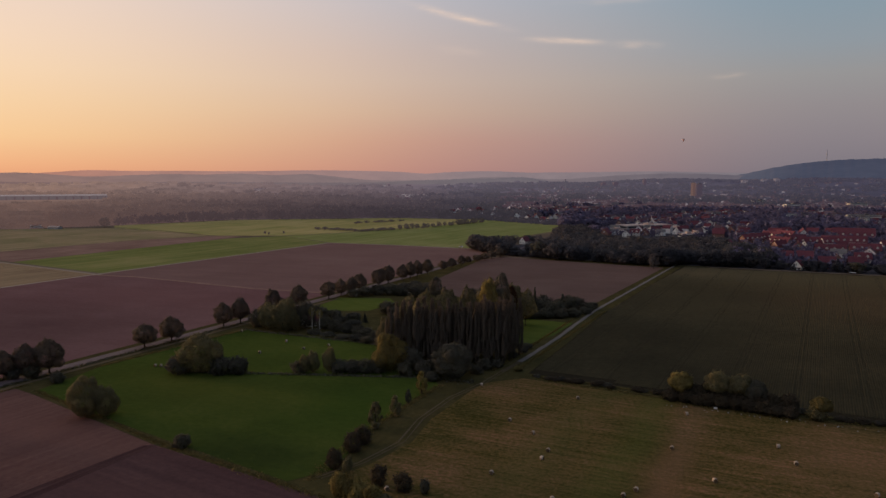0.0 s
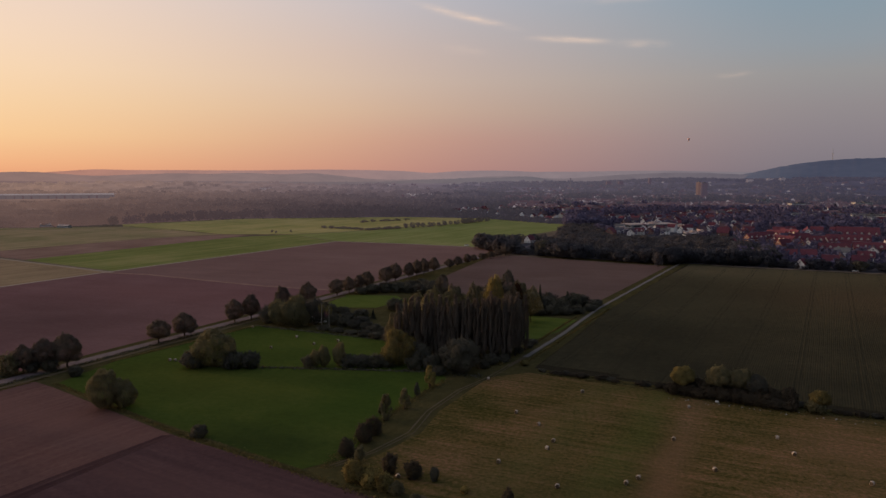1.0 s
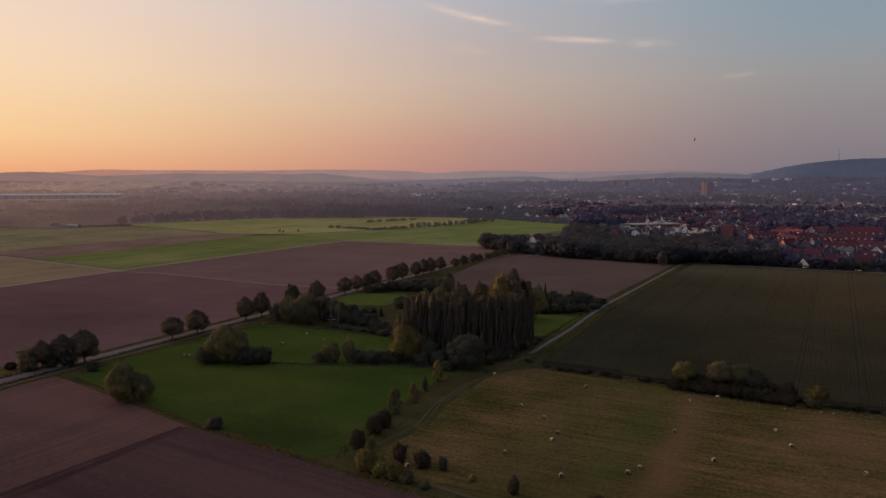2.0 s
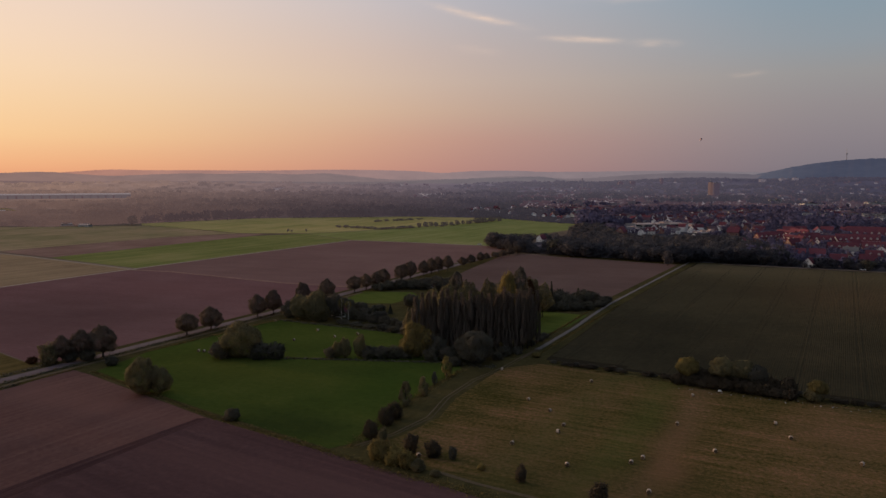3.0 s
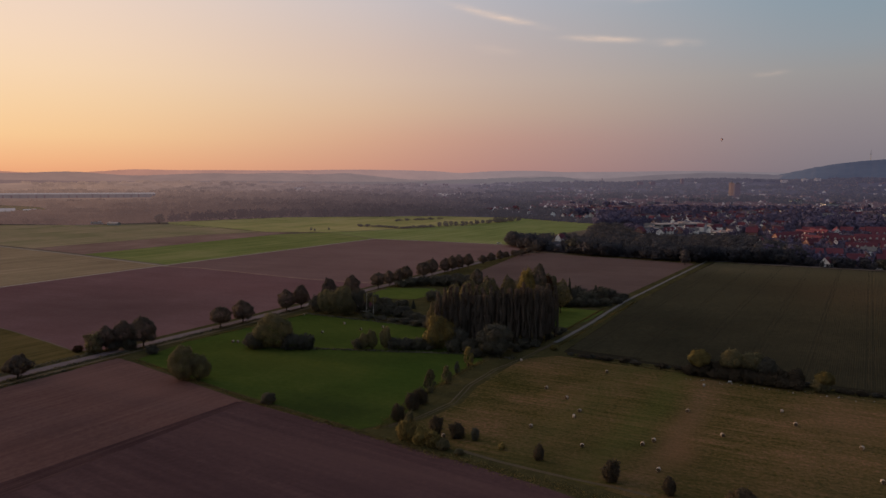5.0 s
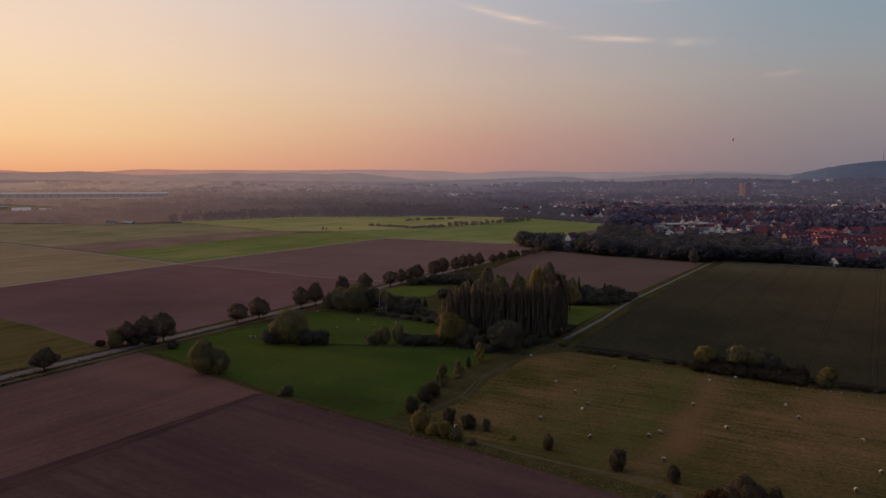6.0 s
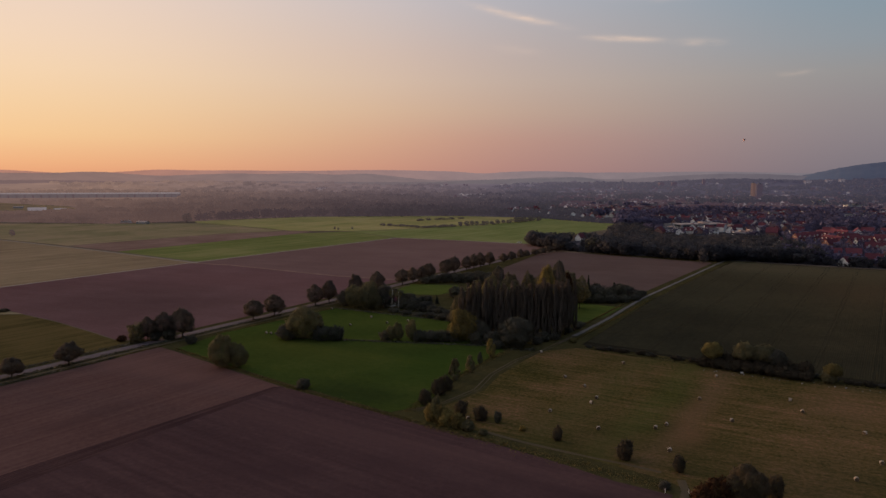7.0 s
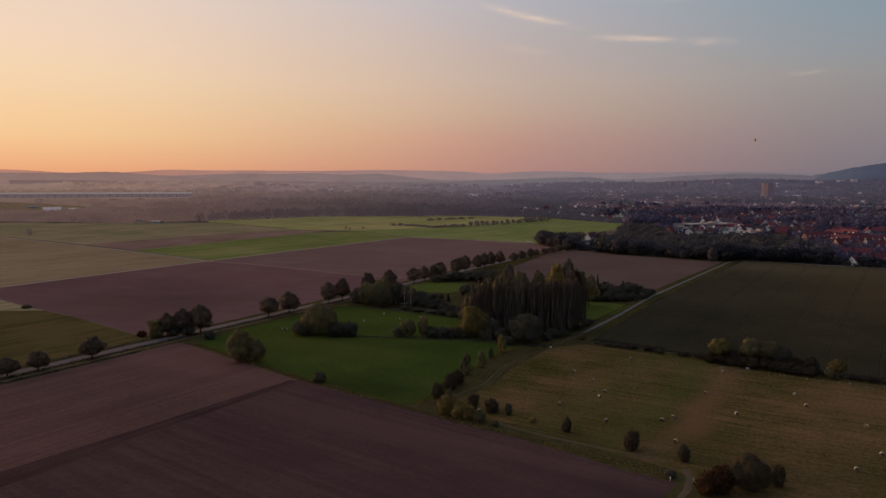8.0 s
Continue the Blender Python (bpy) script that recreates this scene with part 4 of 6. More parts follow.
def make_column(seed, h=26.0, w=3.8, count=6000, leaf="leaf_poplar", name="poplar_tree", size=0.32):
    """A slim upright tree: steep sheaves of branches round a straight stem."""
    r = rng_of(seed)
    sheaves = 16
    pts, nrm = [], []
    for k in range(sheaves):
        a = 2 * math.pi * (k + r.random()) / sheaves * 3
        z0, ln = h * r.uniform(0.03, 0.72), h * r.uniform(0.2, 0.32)
        n = count // sheaves
        t = r.random(n)
        z = np.minimum(z0 + ln * t, h * r.uniform(0.96, 1.0))
        prof = np.interp(z / h, (0, 0.06, 0.25, 0.55, 0.85, 1.0), (0.35, 0.7, 1.0, 0.92, 0.55, 0.06)) * w / 2
        off = prof * (0.42 + 0.4 * np.sin(t * math.pi * 0.5))
        rad = w * 0.17 * (1 - 0.55 * t)
        q = r.normal(size=(n, 3)) * np.array((1, 1, 0.6))
        q /= np.linalg.norm(q, axis=1, keepdims=True)
        p = np.stack([np.cos(a) * off, np.sin(a) * off, z], 1) + q * rad[:, None]
        pts.append(p)
        nrm.append(q + np.stack([np.cos(a) * np.ones(n), np.sin(a) * np.ones(n), np.zeros(n)], 1) * 0.6)
    p, d = np.concatenate(pts), np.concatenate(nrm)
    top = r.normal(size=(count // 10, 3)) * np.array((w * 0.08, w * 0.08, h * 0.05)) + np.array((0, 0, h * 0.93))
    top[:, 2] = np.minimum(top[:, 2], h)
    p, d = np.concatenate([p, top]), np.concatenate([d, r.normal(size=top.shape)])
    trunk = [[(0, 0, -0.2, w * 0.09), (0, 0, h * 0.3, w * 0.06), (0.05, 0, h * 0.7, w * 0.03), (0, 0, h * 0.97, 0.02)]]
    return plant(name, trunk, leaves(p, d, size, r, 0.32, 1.7, 0.7), leaf)


def make_conifer(seed, h=13.0, w=4.5, count=1500):
    r = rng_of(seed)
    t = r.random(count) ** 0.7
    z = h * (1 - t * 0.95)
    tier = 0.75 + 0.25 * np.abs(np.sin(z * 2.2))
    a = r.random(count) * 6.283
    rad = w / 2 * t * tier * r.uniform(0.55, 1.0, count)
    p = np.stack([np.cos(a) * rad, np.sin(a) * rad, z - rad * 0.25], 1)
    p[:, 2] = np.maximum(p[:, 2], 0.2)
    d = np.stack([np.cos(a), np.sin(a), np.full(count, 0.4)], 1)
    return plant("conifer", [[(0, 0, -0.2, 0.2), (0, 0, h * 0.5, 0.11), (0, 0, h * 0.98, 0.02)]], leaves(p, d, 0.5, r, 0.5, 1.4), "leaf_conifer")


def make_wood_tree(seed, h=14.0, w=11.0, count=1300, leaf="leaf_wood", name="tree", size=0.85):
    r = rng_of(seed)
    lobes = [((0, 0, h * 0.5), (w * 0.33, w * 0.33, h * 0.42))]
    for i in range(9):
        a, z = 2 * math.pi * (i + r.random() * 0.7) / 9, r.uniform(0.28, 0.75) * h
        k = w * r.uniform(0.15, 0.3)
        lobes.append(((math.cos(a) * k, math.sin(a) * k, z), (w * r.uniform(0.16, 0.23), w * r.uniform(0.16, 0.23), h * r.uniform(0.13, 0.22))))
    p, d = lobed(r, count, lobes)
    return plant(name, [[(0, 0, -0.2, 0.3), (0, 0, h * 0.3, 0.2), (0, 0, h * 0.7, 0.08)]], leaves(p, d, size, r, 0.6), leaf)


PROTO, USED = {}, set()
DESIGN = {}


def grow(kind, variant, x, y, h, w, turn, label, category, group, maker, base_h, base_w, z=0.0):
    """Plants one of a kind: the first of each variant is the plant itself, later ones are copies of it."""
    key = (kind, variant)
    m = Matrix.Translation((x, y, z)) @ Matrix.Rotation(turn, 4, "Z") @ Matrix.Diagonal((w / base_w, w / base_w, h / base_h, 1))
    if key not in PROTO:
        PROTO[key] = maker()
        ob = PROTO[key]
        ob.matrix_basis = m
        DESIGN[key] = ob
    else:
        src = DESIGN[key]
        keep = src.matrix_basis.copy()
        src.matrix_basis = Matrix.Identity(4)
        ob = copy_thing(src, m)
        src.matrix_basis = keep
    return tagged(ob, label, category, group)


pr = rng_of(77)


def linden(x, y, h, w, label="dark round roadside tree on a short trunk", group="roadside trees"):
    v = int(pr.integers(4))
    return grow("linden", v, x, y, h, w, pr.random() * 6.28, label, "tree", group, lambda: make_linden(100 + v), 11.0, 9.0)


def willow(x, y, h, w, label, leaf="leaf_willow", group=""):
    v = int(pr.integers(3))
    return grow("willow" + leaf, v, x, y, h, w, pr.random() * 6.28, label, "tree", group, lambda: make_willow(200 + v + len(leaf), leaf=leaf), 12.0, 13.0)


def hedge_willow(x, y, h, w, label, leaf):
    v = int(pr.integers(2))
    return grow("hedge_willow" + leaf, v, x, y, h, w, pr.random() * 6.28, label, "tree", "field hedge", lambda: make_willow(230 + v + len(leaf), leaf=leaf, base=0.36), 12.0, 13.0)


def tall(x, y, h, w, label, leaf="leaf_willow"):
    v = int(pr.integers(2))
    return grow("tall" + leaf, v, x, y, h, w, pr.random() * 6.28, label, "tree", "trees behind the poplars", lambda: make_linden(250 + v + len(leaf), 24.0, 13.0, 5200, leaf, "tall_tree", 0.6), 24.0, 13.0)


def bush(x, y, h, w, label, leaf="leaf_bush", group="bushes along the lane"):
    v = int(pr.integers(3))
    return grow("bush" + leaf, v, x, y, h, w, pr.random() * 6.28, label, "bush", group, lambda: make_bush(300 + v + len(leaf), leaf=leaf), 4.0, 4.4)


def poplar(x, y, h, w):
    v = int(pr.integers(5))
    return grow("poplar", v, x, y, h, w, pr.random() * 6.28, "tall slim dark poplar standing close among others", "poplar", "poplar stand", lambda: make_column(400 + v), 26.0, 3.8)


def sapling(x, y, h, w, leaf="leaf_willow"):
    v = int(pr.integers(2))
    return grow("sapling" + leaf, v, x, y, h, w, pr.random() * 6.28, "slim young upright tree beside the meadow lane", "tree", "young trees along the lane", lambda: make_column(450 + v, 7.0, 2.8, 1000, leaf, "young_tree", 0.34), 7.0, 2.8)


def conifer(x, y, h, w):
    v = int(pr.integers(2))
    return grow("conifer", v, x, y, h, w, pr.random() * 6.28, "dark pointed conifer among garden trees", "conifer", "garden conifers", lambda: make_conifer(500 + v), 13.0, 4.5)


def wood_tree(x, y, h, w, label="dark broad-leaved tree at the wood's edge", group="trees of the wood belt", leaf="leaf_wood"):
    v = int(pr.integers(6))
    return grow("wood" + leaf, v, x, y, h, w, pr.random() * 6.28, label, "tree", group, lambda: make_wood_tree(600 + v + 10 * len(leaf), leaf=leaf), 14.0, 11.0)


def plant_near():
    # the avenue
    for x, y, h, w in ((-157, 252, 13.0, 10.5), (-164, 249, 11.6, 9.8), (-168.5, 244, 10.4, 8.0), (-175.6, 202.4, 8.7, 9.4), (-183.7, 183.2, 7.6, 8.0), (-189.0, 174.6, 6.8, 8.4),
                       (-142.4, 293.6, 10.0, 9.6), (-136.4, 305.6, 11.2, 10.0), (-125.6, 337, 11.8, 9.2), (-120.4, 345, 12.9, 8.8), (-112.5, 371, 13.2, 8.6), (-104.5, 390, 12.5, 9.2),
                       (-96.6, 427.6, 10.2, 8.8), (-91.6, 438.4, 10.4, 7.8), (-87.2, 447.5, 10.4, 7.8), (-84, 456.8, 11.4, 8.6), (-75, 476.7, 11.8, 9.0), (-70.4, 487.3, 12.6, 9.0),
                       (-63.6, 506.8, 11.2, 8.0), (-59, 515.7, 12, 8.4), (-55, 525, 11.8, 8.4), (-49, 537.8, 11.3, 8.4)):
        k = 0.98 if y > 400 else 1.0
        linden(x * k, y * k, h, w * 1.1)
    for x, y, h, w in ((-38.5, 551.6, 7.8, 8.6), (-33, 565.5, 8, 8.6), (-26.3, 580.3, 8.6, 8), (-22, 596, 6.5, 7), (-15, 610, 6, 8), (-9, 622, 6.4, 9), (-3, 634, 7, 9), (4, 646, 8, 10)):
        linden(x, y, h, w, "low dark tree of the road hedge", "road hedge")
    bush(-199, 171, 3, 5, "low bush at the road's edge", group="bushes by the road")
    for x, y, h, w in ((-161, 248, 4.5, 7), (-166, 245, 4.5, 6)):
        bush(x, y, h, w, "dark bush under the roadside trees", group="bushes by the road")
    bush(-171.5, 240.5, 7.6, 7.4, "yellow-brown bush at the end of the roadside trees", "leaf_willow", "bushes by the road")
    bush(-178.5, 241, 2.6, 4.2, "russet bush at the field corner", "leaf_red", "bushes by the road")
    bush(-148, 242, 3.4, 5, "low dark bush between road and meadow", group="bushes by the road")
    bush(-275, 292, 1.8, 5, "low bush on the field edge", group="bushes by the road")

    # meadow willows and bushes
    willow(-104.7, 259.5, 14.8, 17.5, "broad rounded willow with a light-edged crown on the meadow")
    bush(-111.5, 256.5, 6.2, 9.0, "low dark bush under the meadow willow", group="bushes on the meadow")
    bush(-96.5, 257.5, 6.2, 8.5, "low dark bush under the meadow willow", group="bushes on the meadow")
    bush(-90.5, 258.0, 6.0, 7.5, "low dark bush under the meadow willow", group="bushes on the meadow")
    willow(-118.4, 208, 12.3, 11.0, "round willow at the corner of the ploughed field")
    willow(-113.4, 210, 9.4, 8.4, "smaller round willow at the field corner")
    bush(-80.3, 187.2, 3.7, 4.6, "ragged brown bush on the field edge")
    for x, y, h, w in ((-67.4, 262.4, 6.6, 4.4), (-64.4, 262.8, 8.2, 4.6), (-58.9, 264.0, 9.2, 4.8)):
        willow(x, y, h, w * 1.15, "pale willow bush in the meadow hedge", group="meadow hedge")
    for x, y, h, w in ((-55, 263.5, 4.4, 7), (-50, 263.5, 4.6, 7.4), (-45.6, 264, 4.6, 7.2), (-41, 265, 5, 7), (-70, 262, 4.0, 5)):
        bush(x, y, h, w, "dark low hedge bush across the meadow", group="meadow hedge")
    willow(-37.0, 267, 14.0, 14.0, "yellow-green willow in front of the poplars", "leaf_yellow")
    willow(-29.8, 268, 9.0, 10.5, "dark willow beside the yellow-green one", "leaf_bush")
    bush(-24, 262, 5.5, 8, "dark bush before the poplars", group="bushes at the poplars")
    bush(-21, 255, 3.4, 5, "dark bush before the poplars", group="bushes at the poplars")
    willow(-13.9, 260, 12.2, 17, "broad dark round tree before the poplars", "leaf_bush")
    for x, y, h, w in ((-3, 272, 4, 6), (2, 276, 3, 5), (-6, 266, 3, 5), (8, 291, 2.5, 4), (12, 300, 2.2, 5), (14, 307, 2, 5), (-31, 262, 5, 6)):
        bush(x, y, h, w, "undergrowth at the foot of the poplars", group="bushes at the poplars")
    bush(9.5, 271, 2.0, 3.4, "small russet bush at the track's end", "leaf_yellow", "bushes at the poplars")

    # the poplar stand: rows across, leaning back along the track
    r = rng_of(5)
    for row in range(4):
        n = 18 if row == 0 else 16
        for i in range(n):
            t = i / (n - 1)
            x = -39.0 + 43.0 * t + row * 5.2 * E1[0] + r.normal(0, 0.35)
            y = 276.5 + 4.0 * t + 9 * max(0, 0.35 - t) + row * 5.2 * E1[1] + r.normal(0, 0.5)
            poplar(x, y, 21.6 + r.normal(0, 0.9) + (1.2 if t > 0.7 else 0), 3.5 + r.normal(0, 0.35))
    tall(-41, 284, 17.5, 8, "tall brownish tree at the end of the poplar stand")

    # trees behind the poplars
    willow(-2.5, 331, 26.0, 11.5, "tall yellow-green tree above the poplars", "leaf_yellow")
    tall(3.6, 337, 27.6, 9.6, "tall dark tree above the poplars", "leaf_bush")
    for x, y, h, w in ((-30, 318, 22, 11), (-20, 320, 23, 12), (-11, 324, 23.4, 11), (9, 345, 21.5, 12), (15, 353, 17.5, 12), (-38, 330, 18, 10)):
        tall(x, y, h, w, "tall broad tree behind the poplars")
    tall(8, 341, 21, 7, "russet tree behind the poplars", "leaf_red")
    conifer(20.5, 377, 15, 4.6)
    tall(-33, 418, 14, 9, "dark round tree beyond the poplars", "leaf_bush")
    sapling(36.3, 398, 8.2, 3.4, "leaf_bush")
    for x, y, h, w in ((16, 372, 9, 9), (22, 382, 8, 9), (28, 380, 7, 9), (33, 388, 6, 8), (40, 396, 7.4, 8), (44, 400, 6, 8), (49, 397, 4, 8), (47, 386, 3.4, 7), (40, 378, 4, 8), (33, 374, 4.4, 8), (26, 373, 5, 8), (19, 371, 6, 8), (53, 404, 3.2, 7), (36, 404, 5, 9), (26, 398, 7, 10), (14, 392, 9, 11), (2, 396, 11, 12), (-10, 402, 10, 12), (8, 382, 12, 12), (-4, 378, 14, 13)):
        bush(x, y, h, w, "dark garden bush behind the paddock", group="garden bushes")

    # the garden at the road and its trees
    willow(-94.7, 331, 15, 14, "broad pale willow in the roadside garden", group="garden trees")
    willow(-103, 335, 12.5, 12, "broad willow in the roadside garden", group="garden trees")
    willow(-87, 337, 12, 11, "dark tree in the roadside garden", "leaf_bush", "garden trees")
    willow(-99, 349, 13, 11, "dark tree in the roadside garden", "leaf_bush", "garden trees")
    for x, y, h, w in ((-110, 340, 8, 9), (-108, 352, 9, 10), (-92, 356, 9, 10), (-84, 350, 8, 9), (-78, 338, 6, 8), (-72, 334, 5, 7), (-66, 330, 5, 7), (-60, 326, 4.6, 7), (-55, 320, 4.4, 7), (-50, 314, 4.6, 7),
                       (-46, 306, 5, 7)):
        bush(x, y, h, w, "dark garden bush beside the paddock", group="garden bushes")
    for x, y, h, w in ((-80, 326, 4, 7), (-73, 322.5, 3.4, 7), (-66, 319, 3.2, 7), (-59, 315, 3.2, 7), (-53, 311, 3.4, 7), (-74, 352, 6, 8), (-66, 346, 5, 8), (-59, 340, 5, 8), (-53, 333, 5.5, 8),
                       (-80, 366, 6, 9), (-70, 366, 4.4, 8), (-60, 362, 4.4, 8), (-52, 356, 5, 8), (-55, 378, 7.5, 9), (-49, 372, 6, 9), (-96, 372, 6, 8), (-90, 380, 4, 7), (-112, 362, 6, 7), (-47, 345, 7, 9)):
        if -62 < x < -48 and 325 < y < 365:
            continue
        bush(x, y, h * (0.55 if -60 > x > -92 else 0.8), w, "dark garden bush beside the paddock", group="garden bushes")
    for x, y, h in ((-69.5, 352, 4.2), (-62, 354, 4.8), (-66, 357, 3.6)):
        conifer(x, y, h, 3.4)
    for x, y, h, w in ((-82, 428, 6, 9), (-76, 432, 7, 10), (-69, 436, 8, 10), (-62, 438, 8, 10), (-55, 436, 8, 10), (-48, 432, 8, 10), (-64, 452, 6, 10), (-56, 456, 6, 10), (-50, 468, 5, 9), (-46, 450, 7, 10), (-40, 440, 7, 10), (-42, 462, 5, 9)):
        bush(x, y, h * 0.75, w, "dark bush of the thicket beyond the paddock", group="thicket")

    # along the lane and the field edge
    sapling(-22.8, 240.1, 7.2, 4.4, "leaf_yellow")
    sapling(-25.9, 229, 4.6, 2.2, "leaf_bush")
    sapling(-28.2, 216.4, 6.2, 4.0)
    sapling(-32.5, 206.2, 7.5, 4.4)
    for x, y, h, w in ((-33.7, 193.4, 5.2, 4.4), (-35.3, 188, 5.5, 4.9), (-37.6, 176.8, 5.1, 4.1), (-25.5, 167.9, 4.9, 4.2), (-19.5, 165.3, 4.4, 4.2), (2.5, 152.5, 4.4, 2.7), (19.1, 141.7, 5.2, 4.2), (31.2, 135.8, 4.3, 2.9)):
        bush(x, y, h * 0.94, w, "dark rounded bush on the meadow edge", "leaf_hedge")
    bush(-14.4, 164.5, 3.2, 2.3, "small thin bush on the hay meadow")
    bush(-34, 174.3, 4.0, 2.8, "pale thin bush at the lane", "leaf_willow")
    for x, y, h, w in ((-33.4, 162.2, 5.0, 4.4), (-31.0, 161.0, 5.2, 3.8), (-28.2, 159.4, 4.6, 4.6), (-25.2, 157.8, 4.2, 4.6), (-22.2, 156.2, 3.0, 3.8), (-17.6, 153.6, 1.5, 2.6)):
        bush(x, y, h, w, "yellowing ragged bush on the field edge", "leaf_yellow" if x < -24 else "leaf_willow")
    willow(42.9, 121, 9.0, 10.2, "dark round tree at the farm crossing", "leaf_hedge")
    bush(36.2, 118.8, 6.0, 6.2, "russet bush at the farm crossing", "leaf_red", "bushes at the crossing")
    bush(33.0, 117.4, 4.6, 5.0, "russet bush at the farm crossing", "leaf_red", "bushes at the crossing")
    bush(49.9, 124.8, 4.9, 4.0, "dark bush at the farm crossing", "leaf_hedge", "bushes at the crossing")
    bush(26.4, 125.4, 1.9, 3.2, "low bush at the farm crossing", group="bushes at the crossing")
    bush(-7, 158.5, 1.6, 1.9, "small yellow shrub on the hay meadow", "leaf_yellow")

    # the hedge between hay meadow and crop
    hedge_willow(59.4, 239.5, 9.5, 8.6, "yellow willow in the field hedge", "leaf_yellow")
    hedge_willow(70.6, 237, 10.4, 9.6, "yellow-brown willow in the field hedge", "leaf_willow")
    hedge_willow(76.2, 235, 10.2, 9.0, "brown-green willow in the field hedge", "leaf_willow")
    hedge_willow(80.6, 233, 8.8, 7.6, "brown-green willow in the field hedge", "leaf_bush")
    hedge_willow(96.4, 224.0, 7.0, 7.0, "yellow willow in the field hedge", "leaf_yellow")
    bush(94.8, 223.0, 4.4, 5.4, "yellow-green bush under the hedge willow", "leaf_willow", "field hedge")
    for x in (57.0, 60.5, 64.0, 67.4, 70.8, 74.2, 77.6, 81.0, 84.6, 88.0):
        bush(x, 243.0 - (x - 59.4) * 0.4545 - 4.6, r.uniform(3.5, 4.6) - (0.6 if x > 82 or x < 58 else 0), r.uniform(5.2, 6.4), "dark dense field hedge bush", "leaf_hedge", "field hedge")
    for i in range(96):
        x = 14 + 190 * (i + r.random()) / 96
        y = 264.0 - (x - 14) * 0.4545 + r.normal(0, 0.6)
        big = 61 < x < 92
        if not big and r.random() < 0.2:
            continue
        h = r.uniform(4.4, 6.2) if big else r.uniform(0.8, 1.9)
        bush(x, y - (0.8 if big else 0), h, r.uniform(4.6, 6.4) if big else r.uniform(2.4, 4.4), "dark dense field hedge bush", "leaf_hedge" if big or r.random() < 0.6 else "leaf_bush", "field hedge")
    # single trees far out on the fields, their haze glowing from the leaves
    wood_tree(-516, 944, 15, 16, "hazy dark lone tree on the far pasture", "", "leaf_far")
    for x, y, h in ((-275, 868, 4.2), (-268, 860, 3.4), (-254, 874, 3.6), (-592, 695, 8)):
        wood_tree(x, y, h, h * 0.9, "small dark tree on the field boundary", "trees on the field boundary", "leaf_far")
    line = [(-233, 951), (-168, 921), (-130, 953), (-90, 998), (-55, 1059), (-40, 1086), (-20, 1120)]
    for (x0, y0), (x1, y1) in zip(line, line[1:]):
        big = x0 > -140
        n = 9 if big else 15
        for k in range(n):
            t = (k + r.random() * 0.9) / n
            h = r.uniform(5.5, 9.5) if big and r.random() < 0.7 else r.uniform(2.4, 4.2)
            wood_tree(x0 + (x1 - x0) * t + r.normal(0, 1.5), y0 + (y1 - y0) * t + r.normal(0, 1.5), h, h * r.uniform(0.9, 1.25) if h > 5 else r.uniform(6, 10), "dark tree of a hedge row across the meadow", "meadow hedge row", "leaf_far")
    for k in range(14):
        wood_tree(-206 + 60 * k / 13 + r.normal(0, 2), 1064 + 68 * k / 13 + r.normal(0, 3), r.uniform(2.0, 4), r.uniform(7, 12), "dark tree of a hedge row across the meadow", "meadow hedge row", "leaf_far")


def scatter_stuff(name, spots, label, leaf, count, size, seed, category="woodland"):
    """Far woods as one mass of leaf clumps; spots are (x, y, z, height, width)."""
    r = rng_of(seed)
    base = []
    for v in range(5):
        q = rng_of(seed * 31 + v)
        lobes = [((0, 0, 0.5), (0.34, 0.34, 0.46))]
        for i in range(6):
            a = 2 * math.pi * (i + q.random()) / 6
            lobes.append(((math.cos(a) * 0.25, math.sin(a) * 0.25, q.uniform(0.3, 0.75)), (0.2, 0.2, q.uniform(0.14, 0.22))))
        base.append(lobed(q, count, lobes))
    P, D = [], []
    for i, (x, y, z, h, w) in enumerate(spots):
        p, d = base[i % 5]
        a = r.random() * 6.283
        c, s = math.cos(a), math.sin(a)
        R = np.array(((c, -s, 0), (s, c, 0), (0, 0, 1)))
        P.append((p @ R.T) * np.array((w, w, h)) + np.array((x, y, z)))
        D.append(d @ R.T)
    n = [len(p) for p in P]
    P, D = np.concatenate(P), np.concatenate(D)
    sz = np.repeat(np.array([s[4] for s in spots]), n)[:, None] * size
    return tagged(new(name, leaf_mesh(name, leaves(P, D, sz, r, 0.5), M[leaf])), label, category, "", "stuff")


